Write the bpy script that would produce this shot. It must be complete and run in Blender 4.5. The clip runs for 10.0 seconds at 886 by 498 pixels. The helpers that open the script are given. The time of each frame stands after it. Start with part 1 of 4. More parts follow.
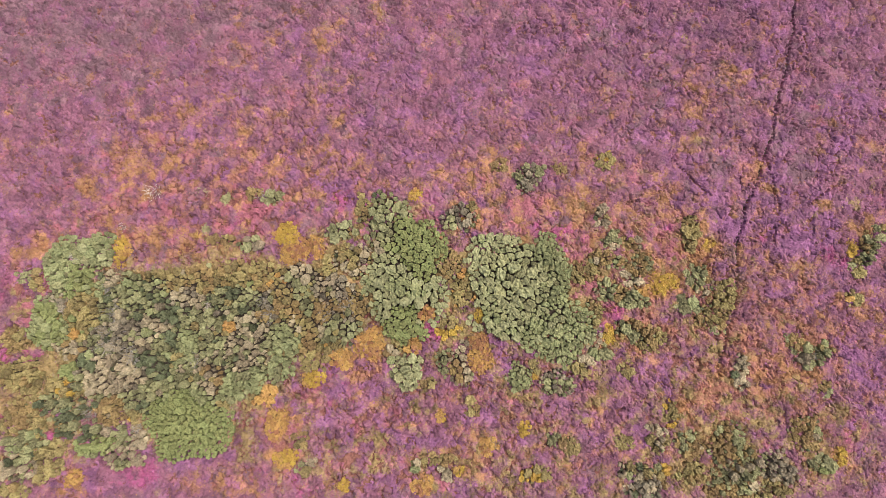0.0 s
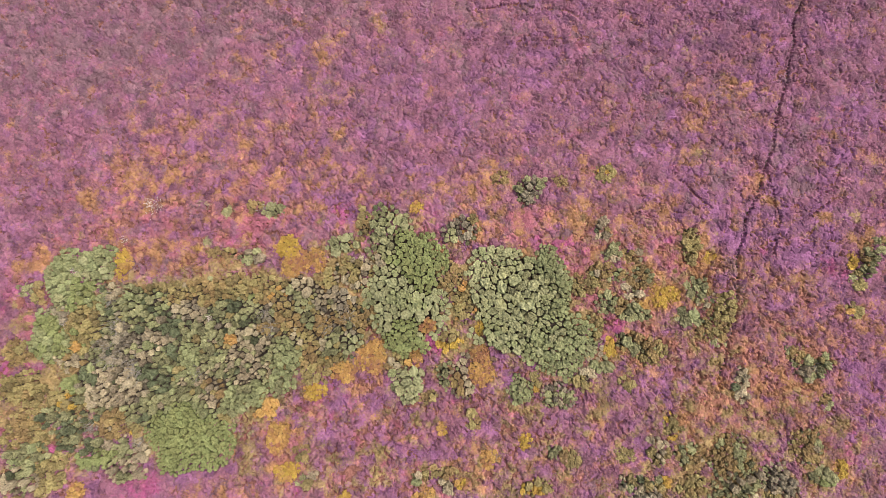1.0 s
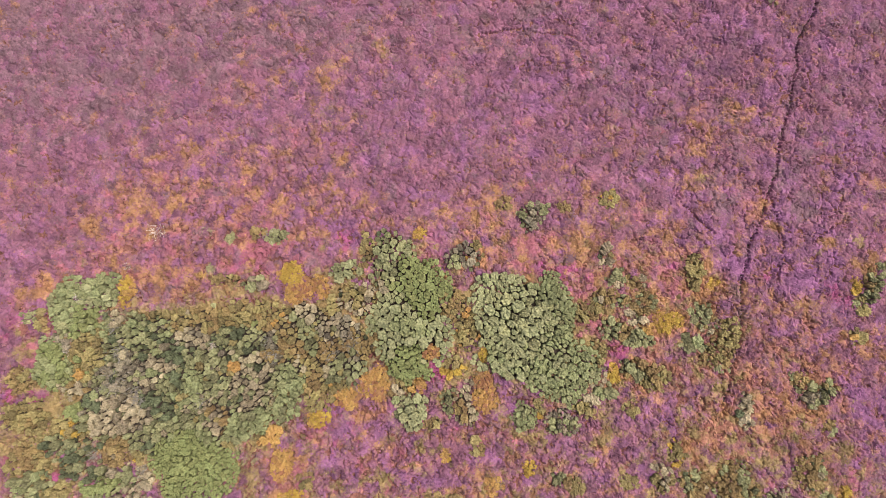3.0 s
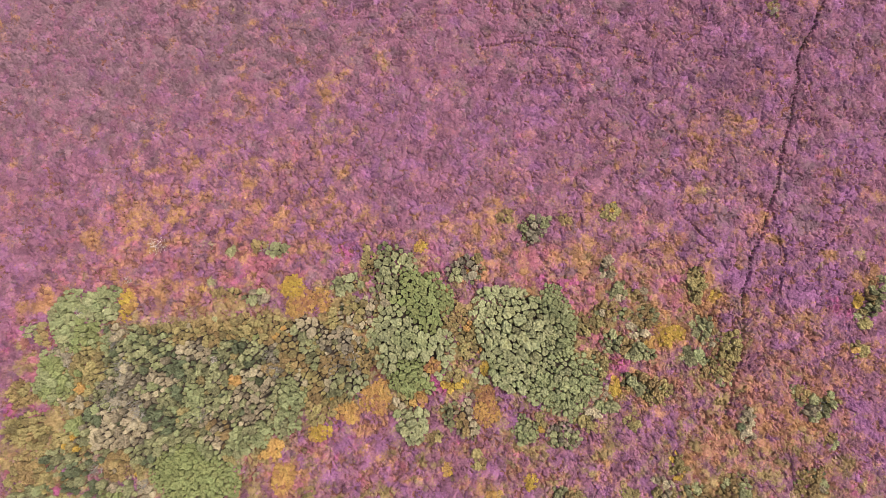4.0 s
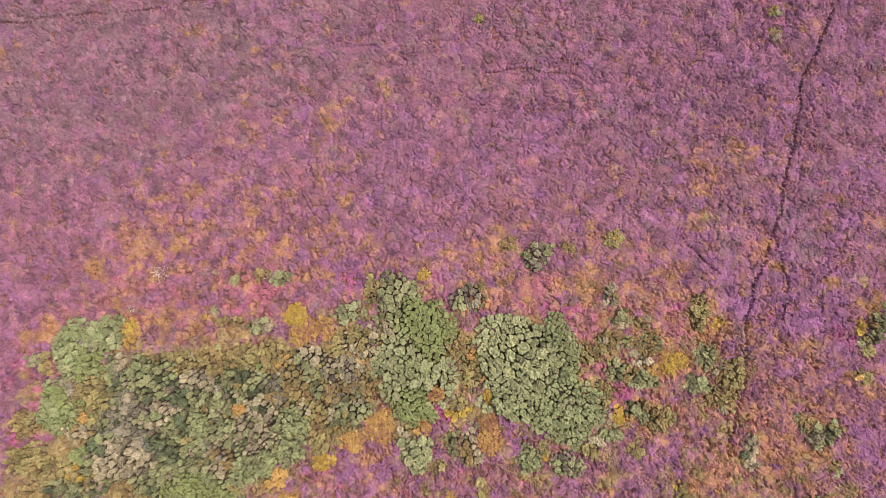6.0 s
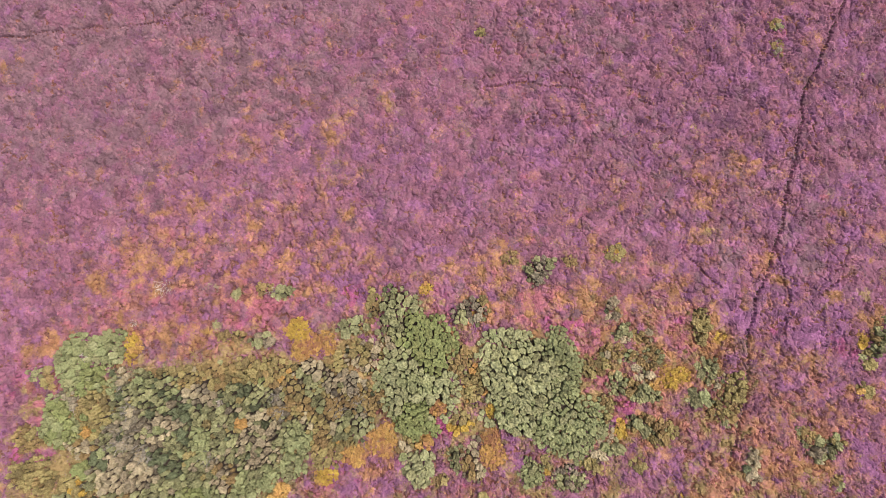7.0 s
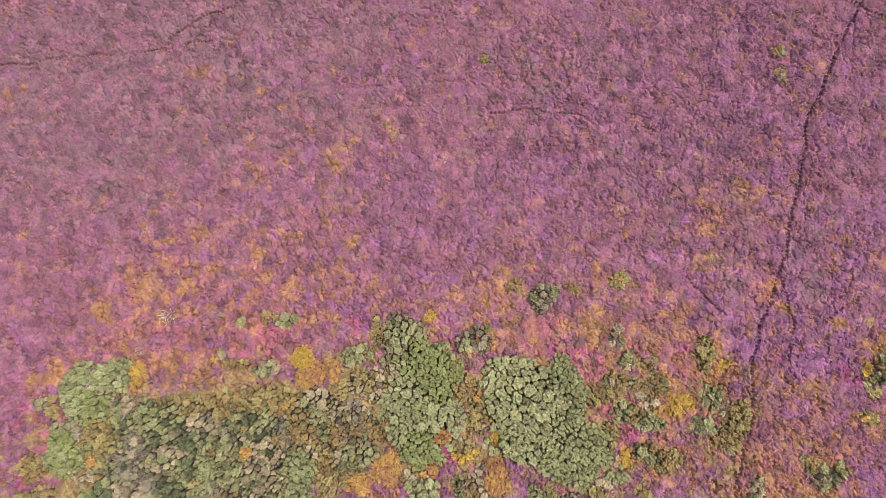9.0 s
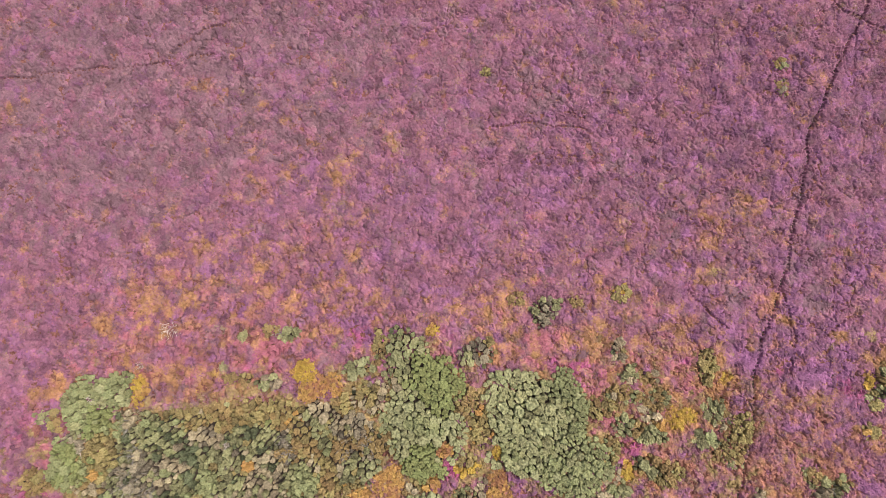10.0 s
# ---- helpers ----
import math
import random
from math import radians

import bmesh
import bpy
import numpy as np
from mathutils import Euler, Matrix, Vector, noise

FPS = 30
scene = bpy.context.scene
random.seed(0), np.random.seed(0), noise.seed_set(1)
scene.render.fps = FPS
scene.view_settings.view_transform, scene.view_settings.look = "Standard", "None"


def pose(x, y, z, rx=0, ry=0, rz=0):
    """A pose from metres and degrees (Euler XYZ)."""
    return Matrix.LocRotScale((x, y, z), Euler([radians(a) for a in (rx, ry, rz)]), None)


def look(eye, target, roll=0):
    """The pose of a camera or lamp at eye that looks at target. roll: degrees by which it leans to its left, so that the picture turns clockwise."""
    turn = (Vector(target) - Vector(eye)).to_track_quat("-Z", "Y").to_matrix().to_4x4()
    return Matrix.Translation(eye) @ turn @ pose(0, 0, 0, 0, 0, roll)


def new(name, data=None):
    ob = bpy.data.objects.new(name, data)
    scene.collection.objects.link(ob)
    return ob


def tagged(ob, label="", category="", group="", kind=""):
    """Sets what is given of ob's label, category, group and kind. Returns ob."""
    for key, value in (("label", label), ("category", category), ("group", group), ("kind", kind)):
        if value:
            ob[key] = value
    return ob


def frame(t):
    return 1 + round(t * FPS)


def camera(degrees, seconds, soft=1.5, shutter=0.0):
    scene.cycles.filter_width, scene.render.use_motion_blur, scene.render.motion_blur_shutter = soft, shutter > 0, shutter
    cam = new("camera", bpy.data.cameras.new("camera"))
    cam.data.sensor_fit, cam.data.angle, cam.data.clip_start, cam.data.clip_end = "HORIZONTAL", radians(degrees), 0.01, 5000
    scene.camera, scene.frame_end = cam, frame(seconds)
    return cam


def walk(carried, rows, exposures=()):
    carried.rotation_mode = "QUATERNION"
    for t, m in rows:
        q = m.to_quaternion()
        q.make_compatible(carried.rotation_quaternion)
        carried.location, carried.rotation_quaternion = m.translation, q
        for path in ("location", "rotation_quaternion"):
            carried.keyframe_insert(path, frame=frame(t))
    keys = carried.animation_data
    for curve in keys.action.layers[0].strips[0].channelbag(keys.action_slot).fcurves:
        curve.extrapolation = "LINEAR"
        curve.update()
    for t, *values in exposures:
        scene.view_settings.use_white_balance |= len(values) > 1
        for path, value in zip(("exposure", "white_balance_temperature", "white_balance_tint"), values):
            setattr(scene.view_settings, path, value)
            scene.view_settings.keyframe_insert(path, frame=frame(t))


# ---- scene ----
cam = camera(62.0, 10.0, soft=0.7)
METRES, EYE, TILT, LEAN, TURN = 10.0, 53.6, -90.0, 0.0, 0.0
ROWS = [
    (0.0, 0.0, 0.0, 0.0, 0.0, 0.0, -0.0),
    (0.5, -0.0001, -0.0032, 0.0476, 0.03, -0.04, 0.03),
    (1.0, -0.0051, -0.0067, 0.092, 0.02, -0.0, 0.05),
    (1.5, -0.0106, -0.0066, 0.1386, 0.01, 0.01, 0.08),
    (2.0, -0.0154, -0.006, 0.1875, 0.02, 0.02, 0.11),
    (2.5, -0.024, -0.004, 0.2349, 0.01, 0.01, 0.14),
    (4.0, -0.0452, 0.0018, 0.3828, -0.06, -0.05, 0.22),
    (4.5, -0.0514, 0.0029, 0.4324, -0.07, -0.04, 0.26),
    (5.0, -0.0568, 0.0042, 0.4866, -0.07, -0.09, 0.28),
    (5.5, -0.0629, 0.0032, 0.5366, -0.08, -0.05, 0.32),
    (7.0, -0.0847, -0.0003, 0.6883, -0.1, -0.04, 0.41),
    (7.5, -0.0927, -0.0004, 0.741, -0.12, -0.04, 0.44),
    (8.0, -0.1021, -0.0029, 0.7911, -0.12, -0.02, 0.46),
    (8.5, -0.1101, -0.0022, 0.841, -0.13, -0.02, 0.49),
    (9.0, -0.1179, -0.003, 0.8881, -0.14, -0.01, 0.51),
    (9.5, -0.1252, -0.0024, 0.9412, -0.16, -0.05, 0.53),
    (10.0, -0.1319, -0.0028, 0.9899, -0.15, -0.04, 0.55),
]
walk(cam, [(t, pose(0, 0, EYE, TILT, LEAN, TURN) @ pose(METRES * x, METRES * y, METRES * z, 90 + pitch, roll, yaw)) for t, x, y, z, yaw, pitch, roll in ROWS])

# ---- daylight: bright haze with a soft sun ----
SUN_AZIMUTH, SUN_HEIGHT = radians(62), radians(62)
world = bpy.data.worlds.new("sky")
scene.world = world
world.use_nodes = True
sky = world.node_tree.nodes.new("ShaderNodeTexSky")
sky.sky_type, sky.sun_disc = "NISHITA", False
sky.sun_elevation, sky.sun_rotation = SUN_HEIGHT, SUN_AZIMUTH
sky.dust_density, sky.air_density, sky.ozone_density = 8.0, 0.6, 0.3
world.node_tree.links.new(sky.outputs["Color"], world.node_tree.nodes["Background"].inputs["Color"])
world.node_tree.nodes["Background"].inputs["Strength"].default_value = 0.15
sun = new("sun", bpy.data.lights.new("sun", "SUN"))
sun.data.energy, sun.data.angle, sun.data.color = 1.3, radians(42), (1.0, 0.925, 0.85)
toward = Vector((math.sin(SUN_AZIMUTH) * math.cos(SUN_HEIGHT), math.cos(SUN_AZIMUTH) * math.cos(SUN_HEIGHT), math.sin(SUN_HEIGHT)))
sun.matrix_world = look(toward * 80, (0, 0, 0))
scene.view_settings.exposure = 0.74

# ---- materials ----


def leafy(name, dark, mid, light, grain=9.0, rough=0.8, island=0.4, hue_swing=0.05, tinted=False, lobes=0.0, own_tone=0.24):
    """Foliage or blossom: tone by sprig, drift of hue over a metre or two, fine grain and relief."""
    m = bpy.data.materials.new(name)
    m.use_nodes = True
    n, ln = m.node_tree.nodes, m.node_tree.links
    bsdf = n["Principled BSDF"]
    bsdf.inputs["Roughness"].default_value = rough
    bsdf.inputs["Specular IOR Level"].default_value = 0.2
    geo, obi = n.new("ShaderNodeNewGeometry"), n.new("ShaderNodeObjectInfo")
    fine, broad = n.new("ShaderNodeTexNoise"), n.new("ShaderNodeTexNoise")
    fine.inputs["Scale"].default_value, fine.inputs["Detail"].default_value = grain, 3
    broad.inputs["Scale"].default_value, broad.inputs["Detail"].default_value = 0.7, 2
    ln.new(geo.outputs["Position"], fine.inputs["Vector"])
    ln.new(geo.outputs["Position"], broad.inputs["Vector"])

    def mix(a, b, fa, fb):
        s, k = n.new("ShaderNodeMath"), n.new("ShaderNodeMath")
        s.operation, k.operation = "MULTIPLY", "MULTIPLY_ADD"
        ln.new(a, s.inputs[0])
        s.inputs[1].default_value = fa
        ln.new(b, k.inputs[0])
        k.inputs[1].default_value = fb
        ln.new(s.outputs[0], k.inputs[2])
        return k.outputs[0]

    tone = mix(geo.outputs["Random Per Island"], fine.outputs["Fac"], island, 1.0)
    tone = mix(tone, broad.outputs["Fac"], 1.0, 0.7)
    tone = mix(tone, obi.outputs["Random"], 1.0, own_tone)
    level = n.new("ShaderNodeMath")
    level.operation = "SUBTRACT"
    ln.new(tone, level.inputs[0])
    level.inputs[1].default_value = 0.4 + own_tone / 2 + island / 2
    tone = level.outputs[0]
    ramp = n.new("ShaderNodeValToRGB")
    e = ramp.color_ramp.elements
    e[0].position, e[0].color = 0.08, (*dark, 1)
    e[1].position, e[1].color = 0.95, (*light, 1)
    k = e.new(0.5)
    k.color = (*mid, 1)
    ln.new(tone, ramp.inputs["Fac"])
    drifting, hue, hsv = n.new("ShaderNodeTexNoise"), n.new("ShaderNodeMath"), n.new("ShaderNodeHueSaturation")
    drifting.inputs["Scale"].default_value = 1.6
    ln.new(geo.outputs["Position"], drifting.inputs["Vector"])
    hue.operation = "MULTIPLY_ADD"
    ln.new(mix(drifting.outputs["Fac"], obi.outputs["Random"], 1.0, 0.45), hue.inputs[0])
    hue.inputs[1].default_value, hue.inputs[2].default_value = hue_swing, 0.5 - hue_swing * 0.72
    ln.new(hue.outputs[0], hsv.inputs["Hue"])
    if tinted:
        # each plant's own colour, lightened or darkened by its tone
        own, span, scaled = n.new("ShaderNodeVertexColor"), n.new("ShaderNodeMapRange"), n.new("ShaderNodeVectorMath")
        own.layer_name, scaled.operation = "bloom", "SCALE"
        ln.new(tone, span.inputs["Value"])
        for key, value in (("From Min", 0.05), ("From Max", 0.95), ("To Min", 0.8), ("To Max", 1.2)):
            span.inputs[key].default_value = value
        ln.new(own.outputs["Color"], scaled.inputs[0])
        ln.new(span.outputs["Result"], scaled.inputs["Scale"])
        ln.new(scaled.outputs["Vector"], hsv.inputs["Color"])
    else:
        ln.new(ramp.outputs["Color"], hsv.inputs["Color"])
    ln.new(hsv.outputs["Color"], bsdf.inputs["Base Color"])
    bump = n.new("ShaderNodeBump")
    bump.inputs["Strength"].default_value, bump.inputs["Distance"].default_value = 0.6, 0.05
    if lobes:
        cells = n.new("ShaderNodeTexVoronoi")
        cells.inputs["Scale"].default_value = lobes
        ln.new(geo.outputs["Position"], cells.inputs["Vector"])
        bump.inputs["Strength"].default_value, bump.inputs["Distance"].default_value = 0.55, 0.06
        ln.new(mix(cells.outputs["Distance"], fine.outputs["Fac"], -1.0, 0.7), bump.inputs["Height"])
    else:
        ln.new(fine.outputs["Fac"], bump.inputs["Height"])
    ln.new(bump.outputs["Normal"], bsdf.inputs["Normal"])
    return m


def tones(name, r, g, b, spread=0.5, lift=1.7, island=0.4, own_tone=0.4, hue_swing=0.035):
    """A leafy material round one colour, given in linear values."""
    mid = (r, g, b)
    dark = tuple(c * spread for c in mid)
    light = tuple(min(0.85, c * lift) for c in mid)
    return leafy(name, dark, mid, light, 13.0, 0.8, island, hue_swing, lobes=7.5, own_tone=own_tone)


MAT = {
    "fresh": tones("fresh_foliage", 0.236, 0.243, 0.13, 0.6, 1.35, 0.35, 0.32),
    "orange": tones("orange_foliage", 0.2729, 0.1437, 0.0721, 0.68, 1.3, 0.5),
    "yellow": tones("yellow_foliage", 0.3433, 0.2339, 0.0535, 0.66, 1.34, 0.5, 0.35),
    "olive": tones("olive_foliage", 0.2171, 0.157, 0.0721, 0.6, 1.4, 0.55, 0.5),
    "amber": tones("amber_foliage", 0.3433, 0.2089, 0.075, 0.6, 1.35, 0.6, 0.35),
    "lime": tones("lime_foliage", 0.176, 0.196, 0.08, 0.6, 1.3, 0.35, 0.32),
    "green": tones("green_foliage", 0.2, 0.216, 0.106, 0.5, 1.4, 0.35, 0.4),
    "sage": tones("sage_foliage", 0.204, 0.205, 0.106, 0.4, 1.6, 0.35, 0.5),
    "grey": tones("grey_foliage", 0.1907, 0.1662, 0.1192, 0.38, 1.6, 0.35, 0.6),
    "pale": tones("pale_foliage", 0.272, 0.231, 0.154, 0.4, 1.55, 0.35, 0.55),
    "moss": tones("moss_foliage", 0.098, 0.112, 0.062, 0.4, 1.45, 0.35, 0.46),
    "ochre": tones("ochre_foliage", 0.228, 0.189, 0.084, 0.45, 1.45, 0.35, 0.46),
}
HEATH = {
    "mauve": "mauve-pink flowering heather in low tufts",
    "violet": "violet flowering heather in low tufts",
    "magenta": "bright magenta low blossom among heather",
    "rose": "rose-pink low flowering plants among heather",
    "orange": "orange-tinged low plants among heather",
    "peach": "peach-pink low flowering plants among heather",
    "yellow": "yellow flowering low plants among heather",
    "olive": "olive-brown low herbs among heather",
    "dusky": "faded brownish heather in low tufts",
    "sage": "grey-green low herbs among heather",
    "pale": "pale dry seed heads among heather",
    "plum": "dark purple heather in low tufts",
}
BLOOM = {"mauve": (0.186, 0.0805, 0.124), "violet": (0.192, 0.082, 0.166), "magenta": (0.2729, 0.0692, 0.157), "rose": (0.276, 0.0973, 0.1271), "orange": (0.2729, 0.1437, 0.0721), "peach": (0.2697, 0.1192, 0.0906), "yellow": (0.32, 0.2, 0.06), "olive": (0.2171, 0.157, 0.0721), "dusky": (0.1616, 0.0915, 0.113), "sage": (0.2116, 0.2089, 0.1043), "pale": (0.276, 0.2226, 0.1525), "plum": (0.1231, 0.0523, 0.099)}
COMMON = {"mauve": 1.0, "violet": 0.58, "magenta": 0.1, "rose": 0.22, "orange": 0.27, "peach": 0.12, "yellow": 0.04, "olive": 0.17, "dusky": 0.45, "sage": 0.015, "pale": 0.02, "plum": 0.02}
WORDS = {
    "fresh": "pale green rounded shrub with tight leaf clumps and thin cracks",
    "lime": "bright yellow-green low shrub with fine dense leaves",
    "green": "bright green low shrub with tight rounded leaf clumps",
    "sage": "sage-green low shrub with rounded leaf clumps and dark gaps",
    "grey": "grey-green shrub with thin dry clumps and bare twigs",
    "pale": "pale beige shrub with dry rounded clumps",
    "moss": "dark green low shrub with shaded leaf clumps",
    "olive": "olive-brown low shrub with small rounded clumps",
    "ochre": "ochre-yellow low shrub with small rounded leaf clumps",
    "amber": "round amber-orange flowering bush among pink heather",
    "orange": "round orange flowering bush among pink heather",
    "yellow": "bright yellow flowering bush among purple heather",
}
MAT["heath"] = leafy("heath_foliage", (0, 0, 0), (0, 0, 0), (0, 0, 0), 9.0, 0.8, 0.5, 0.03, True)
MAT["soil"] = leafy("peaty_soil", (0.01, 0.008, 0.007), (0.034, 0.026, 0.022), (0.075, 0.055, 0.045), 4.0, 0.95)
MAT["bleached"] = leafy("bleached_wood", (0.15, 0.14, 0.13), (0.28, 0.265, 0.24), (0.42, 0.40, 0.36), 20.0, 0.9)
MAT["whitened"] = leafy("whitened_wood", (0.36, 0.32, 0.30), (0.56, 0.50, 0.47), (0.74, 0.68, 0.64), 20.0, 0.9)
MAT["litter"] = leafy("heather_litter", (0.04, 0.017, 0.015), (0.165, 0.07, 0.06), (0.26, 0.135, 0.105), 7.0, 0.95)
MAT["bark"] = leafy("grey_bark", (0.05, 0.045, 0.04), (0.12, 0.105, 0.09), (0.24, 0.22, 0.19), 20.0, 0.9)

# ---- the lie of the land: a hillside that falls away ahead ----


def land(x, y):
    """Height of the ground; takes numbers or arrays."""
    roll = 0.05 * np.sin(x * 0.31 + 1.7 * np.sin(y * 0.17)) + 0.05 * np.sin(y * 0.43 + 0.8 * np.sin(x * 0.23) + 1.0)
    return -0.115 * 180 * np.tanh(np.asarray(y) / 180) + roll


def mesh_from(name, verts, faces, smooth=True):
    """A mesh from an array of points and a list of arrays of faces (triangles or quads)."""
    me = bpy.data.meshes.new(name)
    verts = np.asarray(verts, dtype=np.float32)
    me.vertices.add(len(verts))
    me.vertices.foreach_set("co", verts.ravel())
    loops = np.concatenate([np.asarray(f).ravel() for f in faces]).astype(np.int32)
    sizes = np.concatenate([np.full(len(f), np.asarray(f).shape[1]) for f in faces]).astype(np.int32)
    me.loops.add(len(loops))
    me.loops.foreach_set("vertex_index", loops)
    me.polygons.add(len(sizes))
    me.polygons.foreach_set("loop_start", (np.cumsum(sizes) - sizes).astype(np.int32))
    me.update(calc_edges=True)
    me.polygons.foreach_set("use_smooth", np.full(len(sizes), smooth))
    me.validate()
    return me


def sheet(xs, ys, lift):
    gx, gy = np.meshgrid(xs, ys)
    v = np.stack([gx, gy, land(gx, gy) + lift], -1).reshape(-1, 3)
    i = (np.arange(len(ys) - 1)[:, None] * len(xs) + np.arange(len(xs) - 1)[None]).ravel()
    return v, [np.stack([i, i + 1, i + 1 + len(xs), i + len(xs)], 1)]


near = np.arange(-80, 80.1, 1.6)
far = 80 * 1.32 ** np.arange(1, 13)
axis = np.concatenate([-far[::-1], near, far])
ground = new("ground", mesh_from("ground", *sheet(axis, axis, 0.0)))
ground.data.materials.append(MAT["soil"])
ground.data.materials.append(MAT["litter"])
for face in ground.data.polygons:
    if abs(face.center.x) > 37 or not -20 < face.center.y < 31:
        face.material_index = 1
tagged(ground, "dark peaty soil of a heath hillside, covered by low plants", "ground", kind="structure")

# ---- trails trodden through the heath ----
TRAILS = []


def smooth_line(points, step=0.25):
    p = np.asarray(points, dtype=float)
    for _ in range(3):
        q, r = 0.75 * p[:-1] + 0.25 * p[1:], 0.25 * p[:-1] + 0.75 * p[1:]
        p = np.concatenate([p[:1], np.stack([q, r], 1).reshape(-1, 2), p[-1:]])
    s = np.concatenate([[0], np.cumsum(np.hypot(*np.diff(p, axis=0).T))])
    t = np.arange(0, s[-1], step)
    return np.stack([np.interp(t, s, p[:, 0]), np.interp(t, s, p[:, 1])], 1)


def trail(name, label, width, points, faint=False):
    """A narrow strip of trodden ground that winds along the points: bare soil, or flattened litter on a faint track."""
    rng = np.random.default_rng(len(TRAILS) + 5)
    c = smooth_line(points)
    c[:, 0] += np.convolve(rng.normal(0, 0.2, len(c)), np.ones(5) / 5, "same")
    c[:, 1] += np.convolve(rng.normal(0, 0.2, len(c)), np.ones(5) / 5, "same")
    d = np.gradient(c, axis=0)
    side = np.stack([-d[:, 1], d[:, 0]], 1) / np.hypot(d[:, 0], d[:, 1])[:, None]
    widths = width * np.linspace(0.9, 1.0, len(c)) * (0.8 + 0.4 * np.convolve(rng.random(len(c)), np.ones(3) / 3, "same"))
    half = widths[:, None]
    rails = [c - side * half, c - side * half * 0.5, c + side * half * 0.5, c + side * half]
    v = np.stack([np.concatenate([r, (land(r[:, 0], r[:, 1]) + z)[:, None]], 1) for r, z in zip(rails, (0.08, 0.06, 0.06, 0.08) if faint else (0.03, 0.012, 0.012, 0.03))], 1).reshape(-1, 3)
    i = np.arange(len(c) - 1) * 4
    faces = [np.stack([i + k, i + k + 1, i + k + 5, i + k + 4], 1) for k in range(3)]
    ob = new(name, mesh_from(name, v, faces))
    ob.data.materials.append(MAT["litter" if faint else "soil"])
    tagged(ob, label, "footpath", kind="structure")
    TRAILS.append((c, widths))


trail("footpath", "narrow dark trail trodden through purple heather", 0.075, [(31.98, 29.53), (31.39, 27.91), (30.45, 26.07), (29.37, 24.02), (28.38, 21.8), (27.42, 20.01), (26.38, 18.23), (26.01, 16.11), (25.51, 13.05), (24.89, 10.97), (24.35, 8.62), (23.85, 6.92), (22.83, 4.81), (21.81, 2.52), (21.48, 0.86), (21.21, -0.57), (21.05, -2.41), (20.88, -4.23), (20.31, -6.04), (19.78, -8.03)])
trail("footpath", "faint animal track crossing the purple heather", 0.055, [(27.7, 29.78), (29.32, 28.03), (31.01, 27.25), (33.01, 26.19), (35.2, 25.4)], True)
trail("footpath", "faint animal track crossing the pink heather", 0.055, [(-37.43, 22.79), (-33.57, 23.11), (-30.57, 23.57), (-26.27, 24.01), (-22.39, 24.15), (-20.68, 24.67), (-18.52, 25.01)], True)
trail("footpath", "faint animal track crossing the pink heather", 0.055, [(-22.39, 24.06), (-20.72, 26.19), (-19.01, 26.99), (-16.85, 27.6)], True)
trail("footpath", "faint animal track joining the trail", 0.055, [(23.82, 6.5), (24.23, 4.6), (24.37, 2.52), (23.77, 0.45)], True)
trail("footpath", "faint animal track in purple heather", 0.055, [(16.92, 6.71), (17.48, 5.99), (18.31, 4.94), (19.51, 3.98)], True)
trail("footpath", "faint animal track in purple heather", 0.055, [(26.72, 3.27), (27.68, 4.02), (28.46, 4.6), (29.49, 5.23)], True)
trail("footpath", "faint animal track in mauve heather", 0.055, [(2.59, 19.09), (5.6, 19.37), (8.15, 18.91), (9.85, 18.54)], True)

# ---- shrubs: a crown of rounded leaf clumps on woody stems ----
SHRUBS = []


def cards(rng, at, normal, size, tilt):
    """Small four-cornered sprigs at points, facing about the normals."""
    n = len(at)
    nrm = normal + rng.normal(0, tilt, (n, 3))
    nrm /= np.linalg.norm(nrm, axis=1)[:, None] + 1e-9
    a = np.cross(nrm, rng.normal(0, 1, (n, 3)))
    a /= np.linalg.norm(a, axis=1)[:, None] + 1e-9
    b = np.cross(nrm, a)
    s = np.asarray(size)[:, None] if np.ndim(size) else size
    long, wide = s * rng.uniform(0.6, 1.1, (n, 1)), s * rng.uniform(0.3, 0.6, (n, 1))
    v = np.stack([at - a * long, at - b * wide + a * long * 0.1, at + a * long, at + b * wide + a * long * 0.1], 1)
    return v.reshape(-1, 3), np.arange(n * 4).reshape(n, 4)


def sprigs_at(rng, at, normal, size, tilt):
    """Small three-cornered tufts at points, facing about the normals."""
    v, _ = cards(rng, at, normal, size, tilt)
    v = v.reshape(-1, 4, 3)
    a, b = 0.5 * (v[:, 2] - v[:, 0]), 0.62 * (v[:, 3] - v[:, 1])
    out = np.stack([at - a, at + 0.6 * a - b, at + 0.6 * a + b], 1).reshape(-1, 3)
    return out, np.arange(len(out)).reshape(-1, 3)


# rings of a clump from its middle out: how far out, how far it has sagged, how far down its side
RINGS = [(0.0, 0.0, 0.0), (0.22, 0.0, 0.0), (0.43, 0.04, 0.0), (0.62, 0.12, 0.0), (0.79, 0.27, 0.0), (0.93, 0.55, 0.0), (1.0, 0.9, 0.15), (0.92, 1.0, 1.0)]


